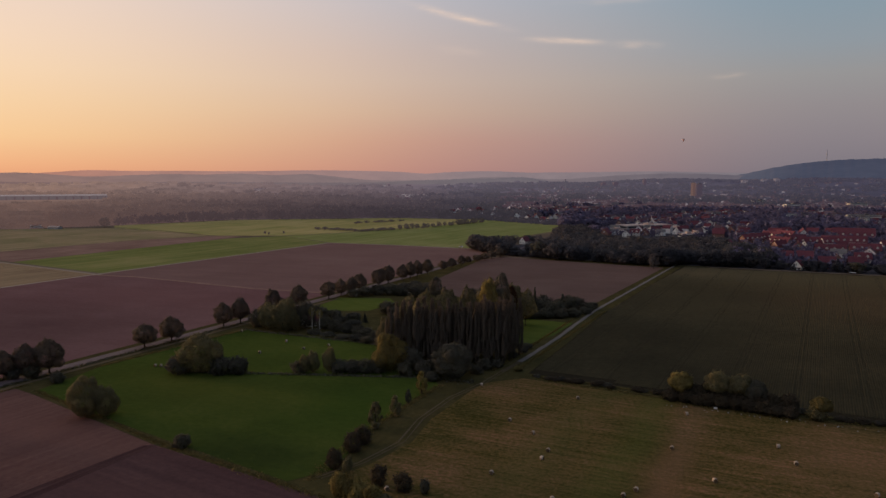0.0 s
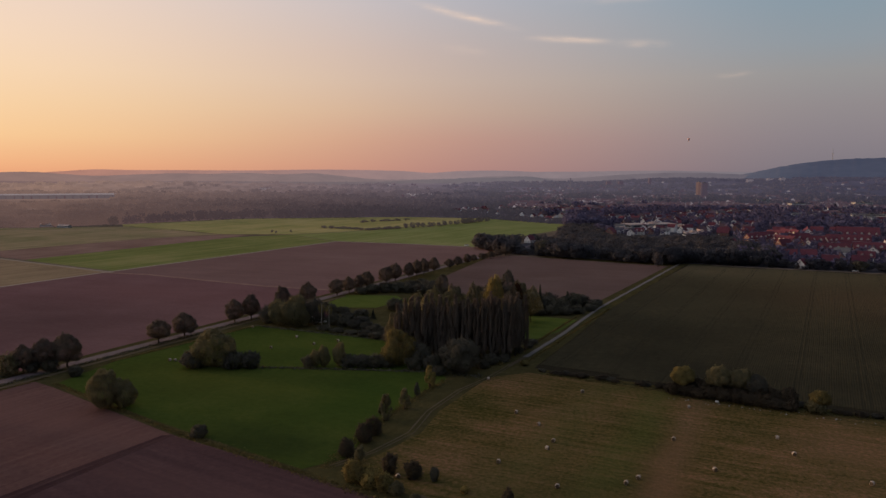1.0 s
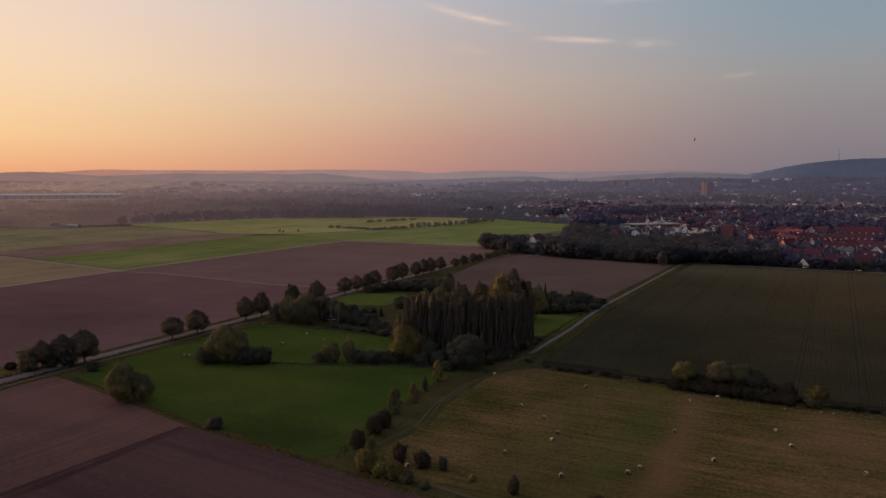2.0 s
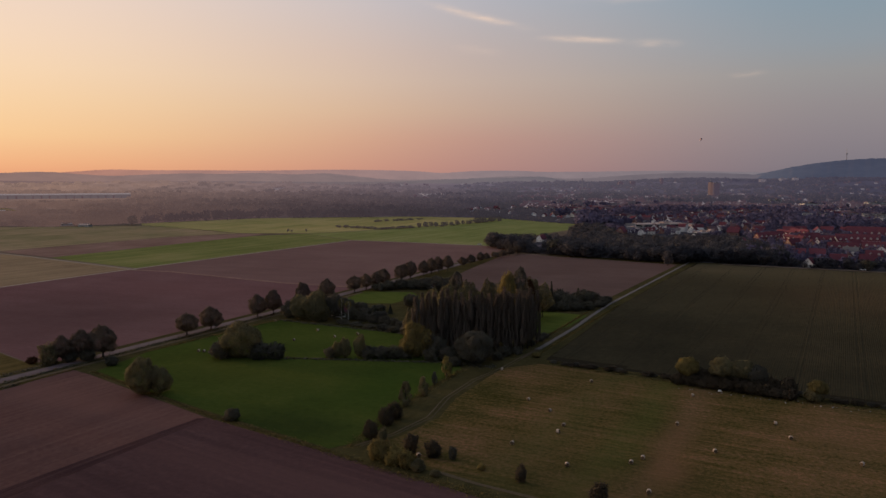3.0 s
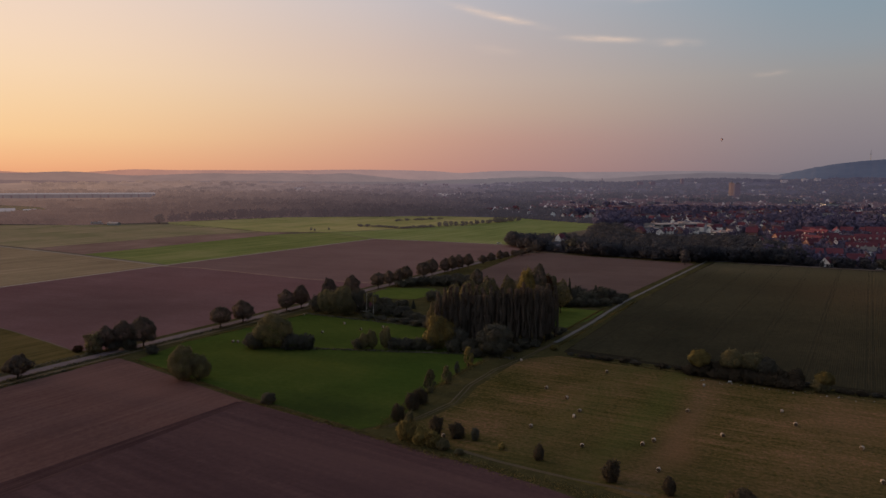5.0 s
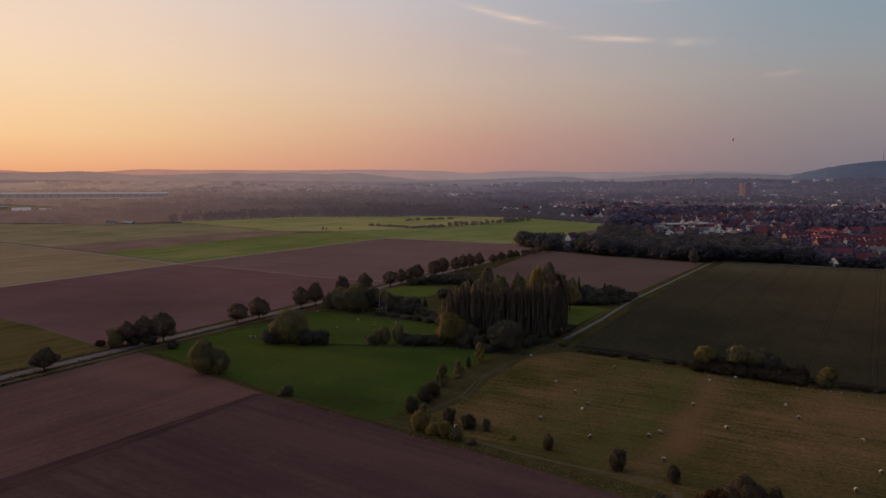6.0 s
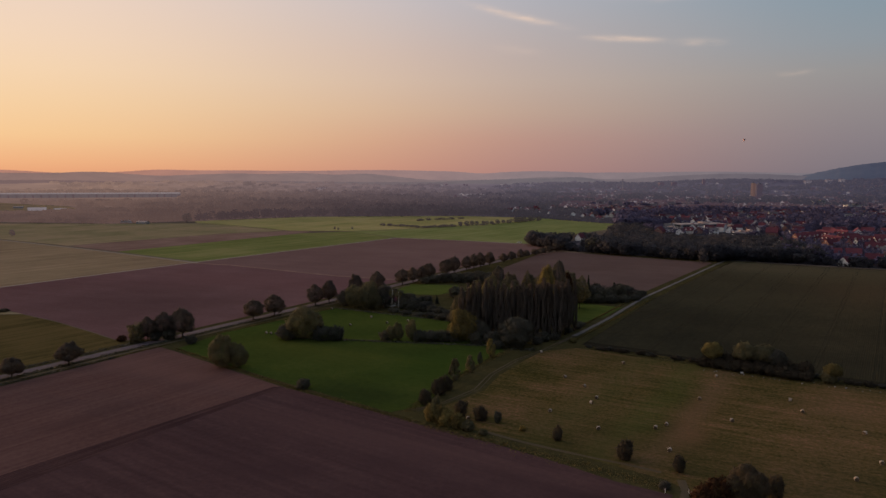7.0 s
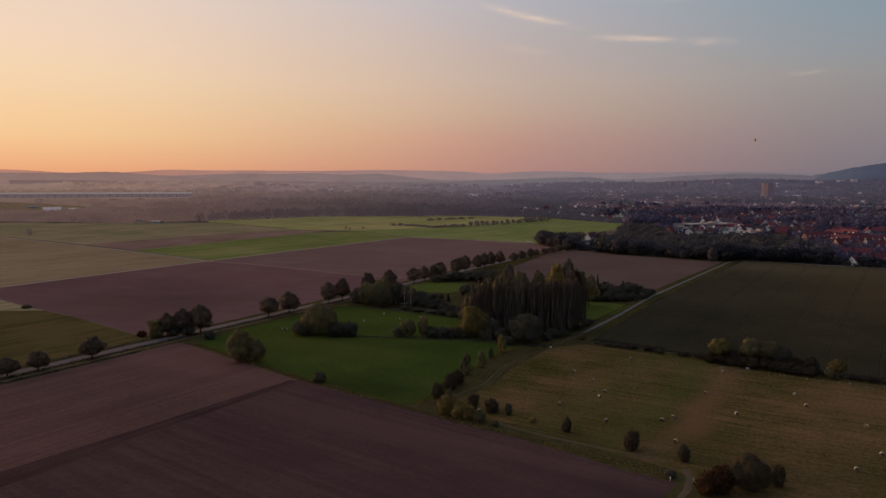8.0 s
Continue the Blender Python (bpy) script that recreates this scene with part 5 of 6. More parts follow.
def plant_woods():
    r = rng_of(31)
    # the belt before the town: its front trees one by one
    front = [(-22, 700), (6, 655), (60, 622), (131, 587), (150, 603), (215, 579), (284, 553), (400, 512), (520, 470)]
    spots = []
    for (x0, y0), (x1, y1) in zip(front, front[1:]):
        L = math.hypot(x1 - x0, y1 - y0)
        n = int(L / 6.2)
        for k in range(n):
            t = (k + r.random() * 0.6) / n
            for row in range(2):
                if x0 + (x1 - x0) * t > 205 and row == 0 and r.random() < 0.45:
                    continue
                h = r.choice((r.uniform(6, 10), r.uniform(9, 13), r.uniform(12, 16))) if x0 < 200 else r.uniform(4.5, 9)
                if abs(x0 + (x1 - x0) * t - 25) < 14:
                    h *= 0.55
                wood_tree(x0 + (x1 - x0) * t + r.normal(0, 1.5), y0 + (y1 - y0) * t + 5 + row * 9 + r.normal(0, 1.5), h, h * r.uniform(0.75, 1.0) + 4.0, leaf="leaf_wood" if r.random() < 0.93 else "leaf_bush")
    for x, y, h in ((224, 576, 4), (229, 573.5, 3), (238, 572, 4.5), (244, 571, 5)):
        wood_tree(x, y, h, 6, "dark garden bush before the white house", "")
    wood_tree(121, 577, 14, 9, "dark round tree at the track's far end", "")
    belt = [(-26, 715), (6, 672), (131, 606), (215, 598), (235, 640), (225, 720), (250, 790), (230, 815), (160, 798), (118, 815), (122, 930), (135, 1040), (96, 1020), (76, 940), (60, 800), (10, 790), (-20, 800)]
    while len(spots) < 1000:
        x, y = r.uniform(-30, 255), r.uniform(590, 1050)
        if inside(belt, x, y) and math.hypot(x - 30, y - 772) > 14 and not (abs(x - 0.039 * y) < 10 and 672 < y < 775):
            spots.append((x, y, 0, r.uniform(8, 14) if y < 745 else r.uniform(5, 8.5), r.uniform(9, 14)))
    scatter_stuff("woodland", spots, "dense dark mixed wood before the town", "leaf_wood", 260, 0.1, 3)


CLEARING = [(-1400, 1270), (-1000, 1110), (-890, 1120), (-880, 1240), (-935, 1300), (-1010, 1380), (-1400, 1560)]


def plant_far():
    r = rng_of(41)
    near, far, garden, parks = [], [], [], []
    edge = [(-800, 905), (-609, 905), (-524, 985), (-407, 1130), (-161, 1215), (-34, 1195), (92, 1065), (100, 980)]
    # rows of the wood's edge behind the far fields
    for (x0, y0), (x1, y1) in zip(edge, edge[1:]):
        n = int(math.hypot(x1 - x0, y1 - y0) / 6)
        for k in range(n * 2):
            t = r.random()
            gap = x0 < -560
            if gap and r.random() < 0.55:
                continue
            (garden if x0 > 50 else near if gap else parks).append((x0 + (x1 - x0) * t, y0 + (y1 - y0) * t + r.uniform(-9, 40), 0, r.uniform(5, 8) if x0 > -40 else r.uniform(5, 10) if gap else r.uniform(9, 17), r.uniform(10, 15)))
    # woods and gardens out to the hills, evenly thick as seen from the air
    k = 0
    while k < 11500:
        az, inv = r.uniform(-46, 40), r.uniform(1 / 3600, 1 / 1000)
        d = 1 / inv
        x, y = d * math.sin(radians(az)), d * math.cos(radians(az))
        k += 1
        if az < 5 and y < np.interp(x, (-800, -609, -524, -407, -161, -34, 92), (930, 935, 1015, 1160, 1250, 1240, 1240)):
            continue
        patch = noise.noise((x * 0.0016, y * 0.0022, 4.0))
        town = az > -2 + 6 * noise.noise((d * 0.002, 1, 1)) and d < 3400
        if town:
            park = noise.noise((x * 0.006, y * 0.006, 2.0)) > 0.1
            if r.random() < (0.0 if park else 0.5):
                continue
            h, w = (r.uniform(10, 17), r.uniform(13, 20)) if park else (r.uniform(5, 9), r.uniform(8, 13))
        else:
            if patch < -0.28:
                continue
            h, w = r.uniform(11, 19), r.uniform(14, 24)
        if 10 < x < 165 and 1120 < y < 1265 and r.random() < 0.75:
            continue
        if az < -28.6 and 1900 < d < 2400:
            continue
        if inside(CLEARING, x, y):
            continue
        if az < -32 and 1100 < d <= 1560:
            h *= 0.3
        if az < -28 and 1480 < d <= 1900:
            h *= 0.6
        if math.hypot(x - 652, y - 2512) < 22 or (-1850 < x < -1080 and 1560 < y < 2010 and abs((y - 1833) - (x + 1400) * 0.543) < 75) or (140 < x < 260 and 960 < y < 1060):
            continue
        dark = town and d > 1250
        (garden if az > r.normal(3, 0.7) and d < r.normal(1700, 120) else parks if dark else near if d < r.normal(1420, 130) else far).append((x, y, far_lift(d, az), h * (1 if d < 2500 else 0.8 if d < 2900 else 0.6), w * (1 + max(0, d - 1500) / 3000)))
    # wooded gardens on the rising ground behind the town
    for k in range(2600):
        az, d = r.uniform(-3, 40), 2860 + 720 * math.sqrt(r.random())
        if noise.noise((d * math.sin(radians(az)) * 0.004, d * 0.006, 9.0)) > -0.12:
            parks.append((d * math.sin(radians(az)), d * math.cos(radians(az)), far_lift(d, az), r.uniform(5, 10), r.uniform(14, 34)))
    scatter_stuff("far_woodland", garden, "dark garden trees among the roofs of the town", "leaf_town_haze", 46, 0.25, 8)
    # these tree masses take their haze from emissive colours
    scatter_stuff("far_woods", near, "woods behind the far fields, tinted mauve-brown by painted haze", "backdrop_leaf", 90, 0.17, 10)
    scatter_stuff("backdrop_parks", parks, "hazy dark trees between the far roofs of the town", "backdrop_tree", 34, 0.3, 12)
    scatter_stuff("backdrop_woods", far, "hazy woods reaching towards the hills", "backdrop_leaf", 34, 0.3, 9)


def tufts(name, lines, per_m, spread, height, leaf, label, seed):
    """Rough grass and weeds along field edges."""
    r = rng_of(seed)
    pts = []
    for (x0, y0), (x1, y1), s in lines:
        L = math.hypot(x1 - x0, y1 - y0)
        n = int(L * per_m)
        t = r.random(n)
        nx, ny = -(y1 - y0) / L, (x1 - x0) / L
        o = r.normal(0, s * spread, n)
        pts.append(np.stack([x0 + (x1 - x0) * t + nx * o, y0 + (y1 - y0) * t + ny * o, np.full(n, 0.05)], 1))
    p = np.concatenate(pts)
    h = height * r.uniform(0.4, 1.4, len(p))
    p[:, 2] += h * 0.35
    d = r.normal(size=p.shape) * np.array((1, 1, 0.4))
    d = d + np.array((0, 0, 1.2))
    return tagged(new(name, leaf_mesh(name, leaves(p, d, h[:, None], r, 0.5, 1.2, 0.6), M[leaf])), label, "grass", "", "stuff")


def build_crop():
    """The row crop: each row a low ragged ridge of leaves, with gaps where the tractor drives."""
    r = rng_of(61)
    poly = [(149, 595), (284, 547), (450, 488), (450, 76), (330, 131), (113, 225), (14, 270), (35, 326), (59, 393), (99, 486)]
    ox, oy = 14.0, 267.0
    crop, rest_v, rest_f = new("row_crop"), [], []
    s = -9.16
    while s < 330:
        tram = min(abs((s - 3.4) % 20.25 - 0.45), abs((s - 3.4) % 20.25 - 2.35)) < 0.38
        verts, faces, prev = [], [], None
        step = 4.0 if s < 190 else 8.0
        for i in range(int(560 / step)):
            u = -190.0 + i * step
            x, y = ox + E2[0] * s + E1[0] * u, oy + E2[1] * s + E1[1] * u
            if not inside(poly, x, y):
                prev = None
                continue
            w, h = (0.37 + 0.06 * r.random()) * (0.58 if tram else 1), (0.13 + 0.09 * r.random()) * (0.42 if tram else 1)
            jx = r.normal(0, 0.06)
            b = len(verts)
            for o, z in ((-w, 0.0), (-w * 0.45, h * 0.85), (w * 0.1, h), (w * 0.55, h * 0.75), (w, 0.0)):
                verts.append((x + E2[0] * (o + jx), y + E2[1] * (o + jx), z + 0.02))
            if prev is not None:
                for j in range(4):
                    faces.append((prev + j, b + j, b + j + 1, prev + j + 1))
            prev = b
        if faces and s < 195:
            part_mesh("crop_ridge", mesh_of("crop_ridge", np.array(verts), np.array(faces), M["crop_leaf"]), crop)
        elif faces:
            rest_f += [tuple(i + len(rest_v) for i in f) for f in faces]
            rest_v += verts
        s += 0.76
    tagged(crop, "dark green leafy row crop with tractor lines", "crop")
    tagged(new("crop_mass", mesh_of("crop_mass", np.array(rest_v), np.array(rest_f), M["crop_leaf"])), "dark green leafy crop far along the field", "crop", "", "stuff")


plant_near()
plant_woods()
plant_far()
build_crop()
tufts("verge_grass", [((-150, 233), (-89, 191), 1), ((-89, 191), (-21, 151), 1.3), ((-21, 152), (26, 127), 2.2), ((16, 259.5), (58, 240.4), 1.3), ((58, 236.5), (92, 221), 1.2), ((92, 224.5), (204, 174), 1.3), ((-42, 169), (-34, 205), 1.5), ((-34, 205), (-18, 250), 1.5), ((-146, 262), (-114, 331), 1.0),
                      ((14, 265), (113, 219.5), 0.8), ((113, 219.5), (200, 180), 0.8), ((road_x(100, 9), 100), (road_x(240, 9), 240), 0.7), ((9, 272), (58, 393), 0.8), ((0, 270), (46, 388), 0.8)], 44, 0.6, 0.27, "dry_grass",
      "rough yellowed grass along the field edges", 71)
tufts("ditch_weeds", [((road_x(100, 4.2), 100), (road_x(380, 4.2), 380), 0.7), ((road_x(100, -5.5), 100), (road_x(245, -5.5), 245), 1.0), ((road_x(100, 9.2), 100), (road_x(215, 9.2), 215), 0.5), ((-48, 308), (-114, 332), 0.8), ((-112, 259), (-20, 259), 0.7), ((-6, 254), (-34, 262), 1.5)], 16, 0.9, 0.55, "leaf_bush",
      "dark weeds along ditch and hedge", 72)

# ---- buildings ----
def dormer(bm, cx, cy, z, w, d, h, rise):
    """A gabled dormer: pale front and cheeks, and a small pitched roof with eaves."""
    x = w / 2
    a = [bm.verts.new((cx + px, cy, z + pz)) for px, pz in ((-x, 0), (x, 0), (x, h), (0, h + rise), (-x, h))]
    b = [bm.verts.new((cx + px, cy + d, z + pz)) for px, pz in ((-x, 0), (x, 0), (x, h), (0, h + rise), (-x, h))]
    for f in (a, (a[1], b[1], b[2], a[2]), (b[0], a[0], a[4], b[4])):
        bm.faces.new(f).material_index = 1
    e, o = 0.25, -0.3
    for s in (-1, 1):
        q = [bm.verts.new(p) for p in ((cx + s * (x + e), cy + o, z + h - e * rise / x + 0.05), (cx + s * (x + e), cy + d, z + h - e * rise / x + 0.05), (cx, cy + d, z + h + rise + 0.05), (cx, cy + o, z + h + rise + 0.05))]
        bm.faces.new(q).material_index = 0


def make_house(w, d, wall_h, roof_h, wall, roof, name="house", dormers=0, cols=3, eave=0.5):
    """A gabled house: its ridge runs along x. Walls, roof with chimney, windows and door are parts."""
    root = new(name)
    bm = bmesh.new()
    x, y = w / 2, d / 2
    pts = [(-x, -y, -0.3), (x, -y, -0.3), (x, y, -0.3), (-x, y, -0.3), (-x, -y, wall_h), (x, -y, wall_h), (x, y, wall_h), (-x, y, wall_h), (-x, 0, wall_h + roof_h), (x, 0, wall_h + roof_h)]
    v = [bm.verts.new(p) for p in pts]
    for f in ((0, 1, 5, 4), (2, 3, 7, 6), (1, 2, 6, 9, 5), (3, 0, 4, 8, 7)):
        bm.faces.new([v[i] for i in f])
    part("wall", bm, M[wall], root)
    bm = bmesh.new()
    t, k = 0.28, roof_h / y
    for s in (-1, 1):
        a = [(-x - eave, s * (y + eave), wall_h - k * eave + 0.02), (x + eave, s * (y + eave), wall_h - k * eave + 0.02), (x + eave, 0, wall_h + roof_h + 0.02), (-x - eave, 0, wall_h + roof_h + 0.02)]
        lo = [bm.verts.new(p) for p in a]
        hi = [bm.verts.new((p[0], p[1], p[2] + t)) for p in a]
        bm.faces.new(hi if s < 0 else hi[::-1])
        bm.faces.new(lo[::-1] if s < 0 else lo)
        for i in range(4):
            bm.faces.new((lo[i], lo[(i + 1) % 4], hi[(i + 1) % 4], hi[i]))
    for i in range(dormers):
        dx = -x + w * (i + 0.5) / dormers
        dormer(bm, dx, -y * 0.86, wall_h + roof_h * 0.12, 2.2, y * 0.75, 1.5, 1.2)
    bmesh.ops.recalc_face_normals(bm, faces=bm.faces)
    rf = part("roof", bm, [M[roof], M["wall_cream"]], root)
    bm = bmesh.new()
    box(bm, w * 0.22, y * 0.2, wall_h + roof_h * 0.95, 0.6, 0.6, 1.7, 0)
    box(bm, w * 0.22, y * 0.2, wall_h + roof_h * 0.95 + 0.9, 0.75, 0.75, 0.14, 0)
    part("chimney", bm, M["wall_brick"], rf)
    pane = None
    rows = [1.5] if wall_h < 4.4 else [1.5, 4.2] if wall_h < 7.5 else [1.5, 4.3, 7.1]

    def window(cx, cy, cz, turn, ww=1.2, hh=1.35):
        nonlocal pane
        if pane is None:
            bm = bmesh.new()
            box(bm, 0, 0, 0, 1.2, 0.08, 1.35, 0)
            box(bm, 0, -0.035, 0.02, 0.48 * 2, 0.06, 1.13, 1)
            box(bm, 0, -0.05, 0.02, 0.06, 0.06, 1.13, 0)
            pane = bpy.data.meshes.new("window")
            bm.to_mesh(pane)
            bm.free()
            pane.materials.append(M["wall_white"])
            pane.materials.append(M["glass"])
        ob = under(new("window", pane), root)
        ob.matrix_basis = Matrix.Translation((cx, cy, cz)) @ Matrix.Rotation(turn, 4, "Z") @ Matrix.Diagonal((ww / 1.2, 1, hh / 1.35, 1))

    for z in rows:
        for i in range(cols):
            cx = -x + w * (i + 0.5) / cols
            if not (z == 1.5 and i == cols // 2):
                window(cx, -y - 0.03, z, 0)
        for i in range(2):
            window(-x - 0.03, y * (i - 0.5), z, -math.pi / 2)
    window(-x - 0.03, 0, wall_h + roof_h * 0.38, -math.pi / 2)
    bm = bmesh.new()
    cx = -x + w * (cols // 2 + 0.5) / cols
    box(bm, cx, -y - 0.02, 1.05, 1.0, 0.1, 2.1)
    part("door", bm, M["door"], root)
    return root


HOUSES = {}


def house(kind, x, y, turn, label, group="", scale=1.0, category="house"):
    """Kinds are built once; further ones are copies."""
    m = Matrix.Translation((x, y, 0)) @ Matrix.Rotation(radians(turn), 4, "Z") @ Matrix.Diagonal((scale, scale, scale, 1))
    if kind not in HOUSES:
        HOUSES[kind] = make_house(*KINDS[kind])
        ob = HOUSES[kind]
        ob.matrix_basis = m
    else:
        src = HOUSES[kind]
        keep = src.matrix_basis.copy()
        src.matrix_basis = Matrix.Identity(4)
        ob = copy_thing(src, m)
        src.matrix_basis = keep
    return tagged(ob, label, category, group)


KINDS = {
    "white_red": (11, 9, 4.2, 4.2, "wall_white", "roof_red", "house", 1),
    "white_brown": (11, 9.5, 5.6, 4.2, "wall_white", "roof_brown"),
    "cream_red": (12, 9.5, 5.6, 4.4, "wall_cream", "roof_red", "house", 2),
    "brick_red": (12, 10, 4.2, 4.8, "wall_brick", "roof_red"),
    "brick_brown": (10, 9, 4.4, 4.4, "wall_brick", "roof_brown"),
    "white_grey": (12, 9, 5.6, 3.2, "wall_white", "roof_grey"),
    "gable": (9, 10, 3.8, 5.2, "wall_white", "roof_red"),
    "terrace": (25, 10, 5.2, 5.0, "wall_brick", "roof_red", "terraced_house", 4, 7),
    "terrace_long": (40, 11, 5.8, 5.4, "wall_white", "roof_red", "terraced_house", 7, 11),
    "big_red": (42, 24, 5.0, 8.5, "wall_brick", "roof_red", "large_hall", 6, 9),
    "shed": (28, 12, 4.0, 2.4, "wall_grey", "metal_roof", "farm_shed", 0, 3),
    # walls and roof glow a hazy white
    "white_shed": (29, 11, 3.6, 1.6, "backdrop_white", "backdrop_white", "farm_shed", 0, 3),
    "cottage": (9, 7, 2.8, 3.2, "wall_white", "roof_red"),
}
TEXT = {
    "white_red": "white rendered house with a red tiled roof", "white_brown": "white rendered house with a dark brown roof", "cream_red": "cream house with a red tiled roof",
    "brick_red": "brick house with a red tiled roof", "brick_brown": "brick house with a dark roof", "white_grey": "white house with a low grey roof", "gable": "white gabled house with a red roof",
    "terrace": "long brick terrace with red roof and pale gabled dormers", "terrace_long": "long white terrace with red roof and dormers", "big_red": "large hall under a broad red tiled roof",
    "shed": "long grey farm shed with a pale metal roof", "white_shed": "long white farm shed in a clearing, whitened by a glowing haze colour", "cottage": "small white cottage with a red roof",
}


def build_town():
    r = rng_of(91)
    taken = []

    def put(kind, x, y, turn, scale=1.0, text=None, rad=14):
        taken.append((x, y, rad))
        house(kind, x, y, turn, text or TEXT[kind], "houses of the town", scale)

    put("gable", 231, 584, 44, 0.8, "white gabled house with a red roof before the crop field")
    put("gable", 30, 773, 44, 0.85, "white gabled house with a red roof inside the wood")
    put("big_red", 398, 860, -20, 1.0, rad=36)
    put("big_red", 452, 850, -20, 0.9, rad=34)
    for x, y, a, k in ((268, 800, 25, "terrace"), (282, 818, 25, "terrace"), (304, 842, -65, "terrace"), (325, 860, -65, "terrace"), (286, 770, -65, "terrace"), (312, 800, 20, "terrace"),
                       (372, 1004, 7, "terrace_long"), (424, 1010, 7, "terrace_long"), (482, 1016, 7, "terrace_long"), (318, 770, -18, "terrace"), (350, 775, -18, "terrace_long"), (352, 880, 70, "terrace_long"),
                       (335, 700, -18, "terrace"), (375, 700, -18, "terrace"), (300, 690, -18, "terrace")):
        put(k, x, y, a, rad=20)
    for x, y, k, a in ((242, 640, "brick_red", -20), (258, 640, "brick_red", -20), (257, 596, "brick_red", -20), (272, 612, "brick_brown", 70), (280, 597, "brick_red", -20), (302, 585, "brick_red", 70), (322, 575, "brick_brown", -20), (275, 742, "brick_red", 20),
                       (288, 730, "brick_red", 70), (227, 742, "gable", 60), (303, 748, "white_red", 40), (330, 766, "cream_red", 10), (295, 620, "cream_red", -20), (318, 615, "brick_red", -20), (345, 600, "brick_red", 70), (342, 640, "brick_red", -20)):
        put(k, x, y, a + r.normal(0, 3), rad=11)
    for i, (x, y) in enumerate(((142, 907), (150, 868), (163, 886), (178, 905), (195, 898), (255, 940), (268, 915))):
        put(("white_grey", "white_brown", "cream_red", "brick_red")[i % 4], x, y, -20 + 90 * (i % 2), 0.85, rad=11)
    for x, y in ((323, 1056), (361, 1118), (368, 1124), (377, 1112), (385, 1101)):
        put("gable", x, y, 65, 1.1, rad=11)
    for i, (x, y) in enumerate(((51, 1215), (72, 1187), (86, 1190), (99, 1239), (112, 1225), (64, 1225), (125, 1205), (138, 1222), (-6, 1330), (20, 1300), (35, 1260), (150, 1190))):
        put(("gable", "white_red", "white_brown", "cream_red")[i % 4], x, y, 60 + 20 * (i % 3), 0.78, rad=9)

    # the rest of the near town on its street grid
    kinds = ("white_red", "white_red", "cream_red", "brick_red", "brick_red", "white_brown", "brick_brown", "white_grey", "gable", "gable")
    count = 0
    for i in range(-8, 34):
        for j in range(-26, 26):
            u, v = 27 * i + r.normal(0, 4), 24 * j + r.normal(0, 4)
            x, y = 300 + E1[0] * u + E2[0] * v, 800 + E1[1] * u + E2[1] * v
            if y > 1480 or y < 575 + max(0, x - 285) * -0.35 or math.hypot(x, y) > 1500:
                continue
            az = math.degrees(math.atan2(x, y + 20))
            if az > 33 or az < (17.5 if y < 860 else 8 if y < 1100 else 3):
                continue
            if any(math.hypot(x - a, y - b) < c + 9 for a, b, c in taken) or (140 < x < 262 and 965 < y < 1055):
                continue
            if noise.noise((x * 0.012, y * 0.012, 5.0)) > 0.2 or r.random() < (0.2 if az > 17 else 0.4) or count >= 255:
                continue
            count += 1
            put(kinds[int(r.integers(len(kinds)))], x, y, (48 if r.random() < 0.55 else -GRID) + r.normal(0, 18), r.uniform(0.9, 1.1), rad=9)

    # houses too far off to tell apart
    sets = [([], [], []), ([], [], [])]
    rr = rng_of(17)
    n = 0
    while n < 3500:
        az, d = r.uniform(-9, 40), 1 / r.uniform(1 / 3560, 1 / 930)
        if az < 1 and r.random() < 0.72:
            continue
        x, y = d * math.sin(radians(az)), d * math.cos(radians(az))
        if d < 1330:
            if az < (10 if y < 1100 else 3.5) or az > 36 or (130 < x < 270 and 955 < y < 1065) or any(abs(x - a) < c + 7 and abs(y - b) < c + 7 for a, b, c in taken):
                continue
            taken.append((x, y, 7))
        if noise.noise((x * 0.006, y * 0.006, 2.0)) > 0.14 or math.hypot(x - 652, y - 2508) < 50:
            continue
        n += 1
        big = d > 1500 and r.random() < 0.03
        w, dp, wh, rh = (r.uniform(18, 42), r.uniform(10, 13), r.uniform(5, 9), r.uniform(0.8, 4)) if big else (r.uniform(9, 13), r.uniform(8, 10), r.uniform(4, 6), r.uniform(3, 4.6))
        if d > 2000:
            w, wh, rh = w * 0.8, wh * (0.45 if d > 2700 else 0.65), rh * 0.7
        a = (-0.4 if r.random() < 0.5 else 0.85) + r.normal(0, 0.25)
        c, s, z = math.cos(a), math.sin(a), far_lift(d, az) + (2 if d > 3000 else 0)
        verts, faces, mats = sets[d > 1280 + 420 * rr.random()]
        b = len(verts)
        for px, py, pz in ((-w / 2, -dp / 2, -6), (w / 2, -dp / 2, -6), (w / 2, dp / 2, -6), (-w / 2, dp / 2, -6), (-w / 2, -dp / 2, wh), (w / 2, -dp / 2, wh), (w / 2, dp / 2, wh), (-w / 2, dp / 2, wh), (-w / 2, 0, wh + rh), (w / 2, 0, wh + rh)):
            verts.append((x + c * px - s * py, y + s * px + c * py, z + pz))
        wall = int(r.choice((0, 0, 0, 1, 2, 2, 2))) if 1330 < d < 2000 else int(r.choice((0, 0, 1, 1, 2, 2, 2, 2, 2))) if d > 1330 else int(r.choice((0, 0, 0, 0, 0, 1, 2)))
        roof = int(r.choice((3, 3, 4, 4, 4, 5))) if not big else int(r.choice((3, 4, 5, 5, 6)))
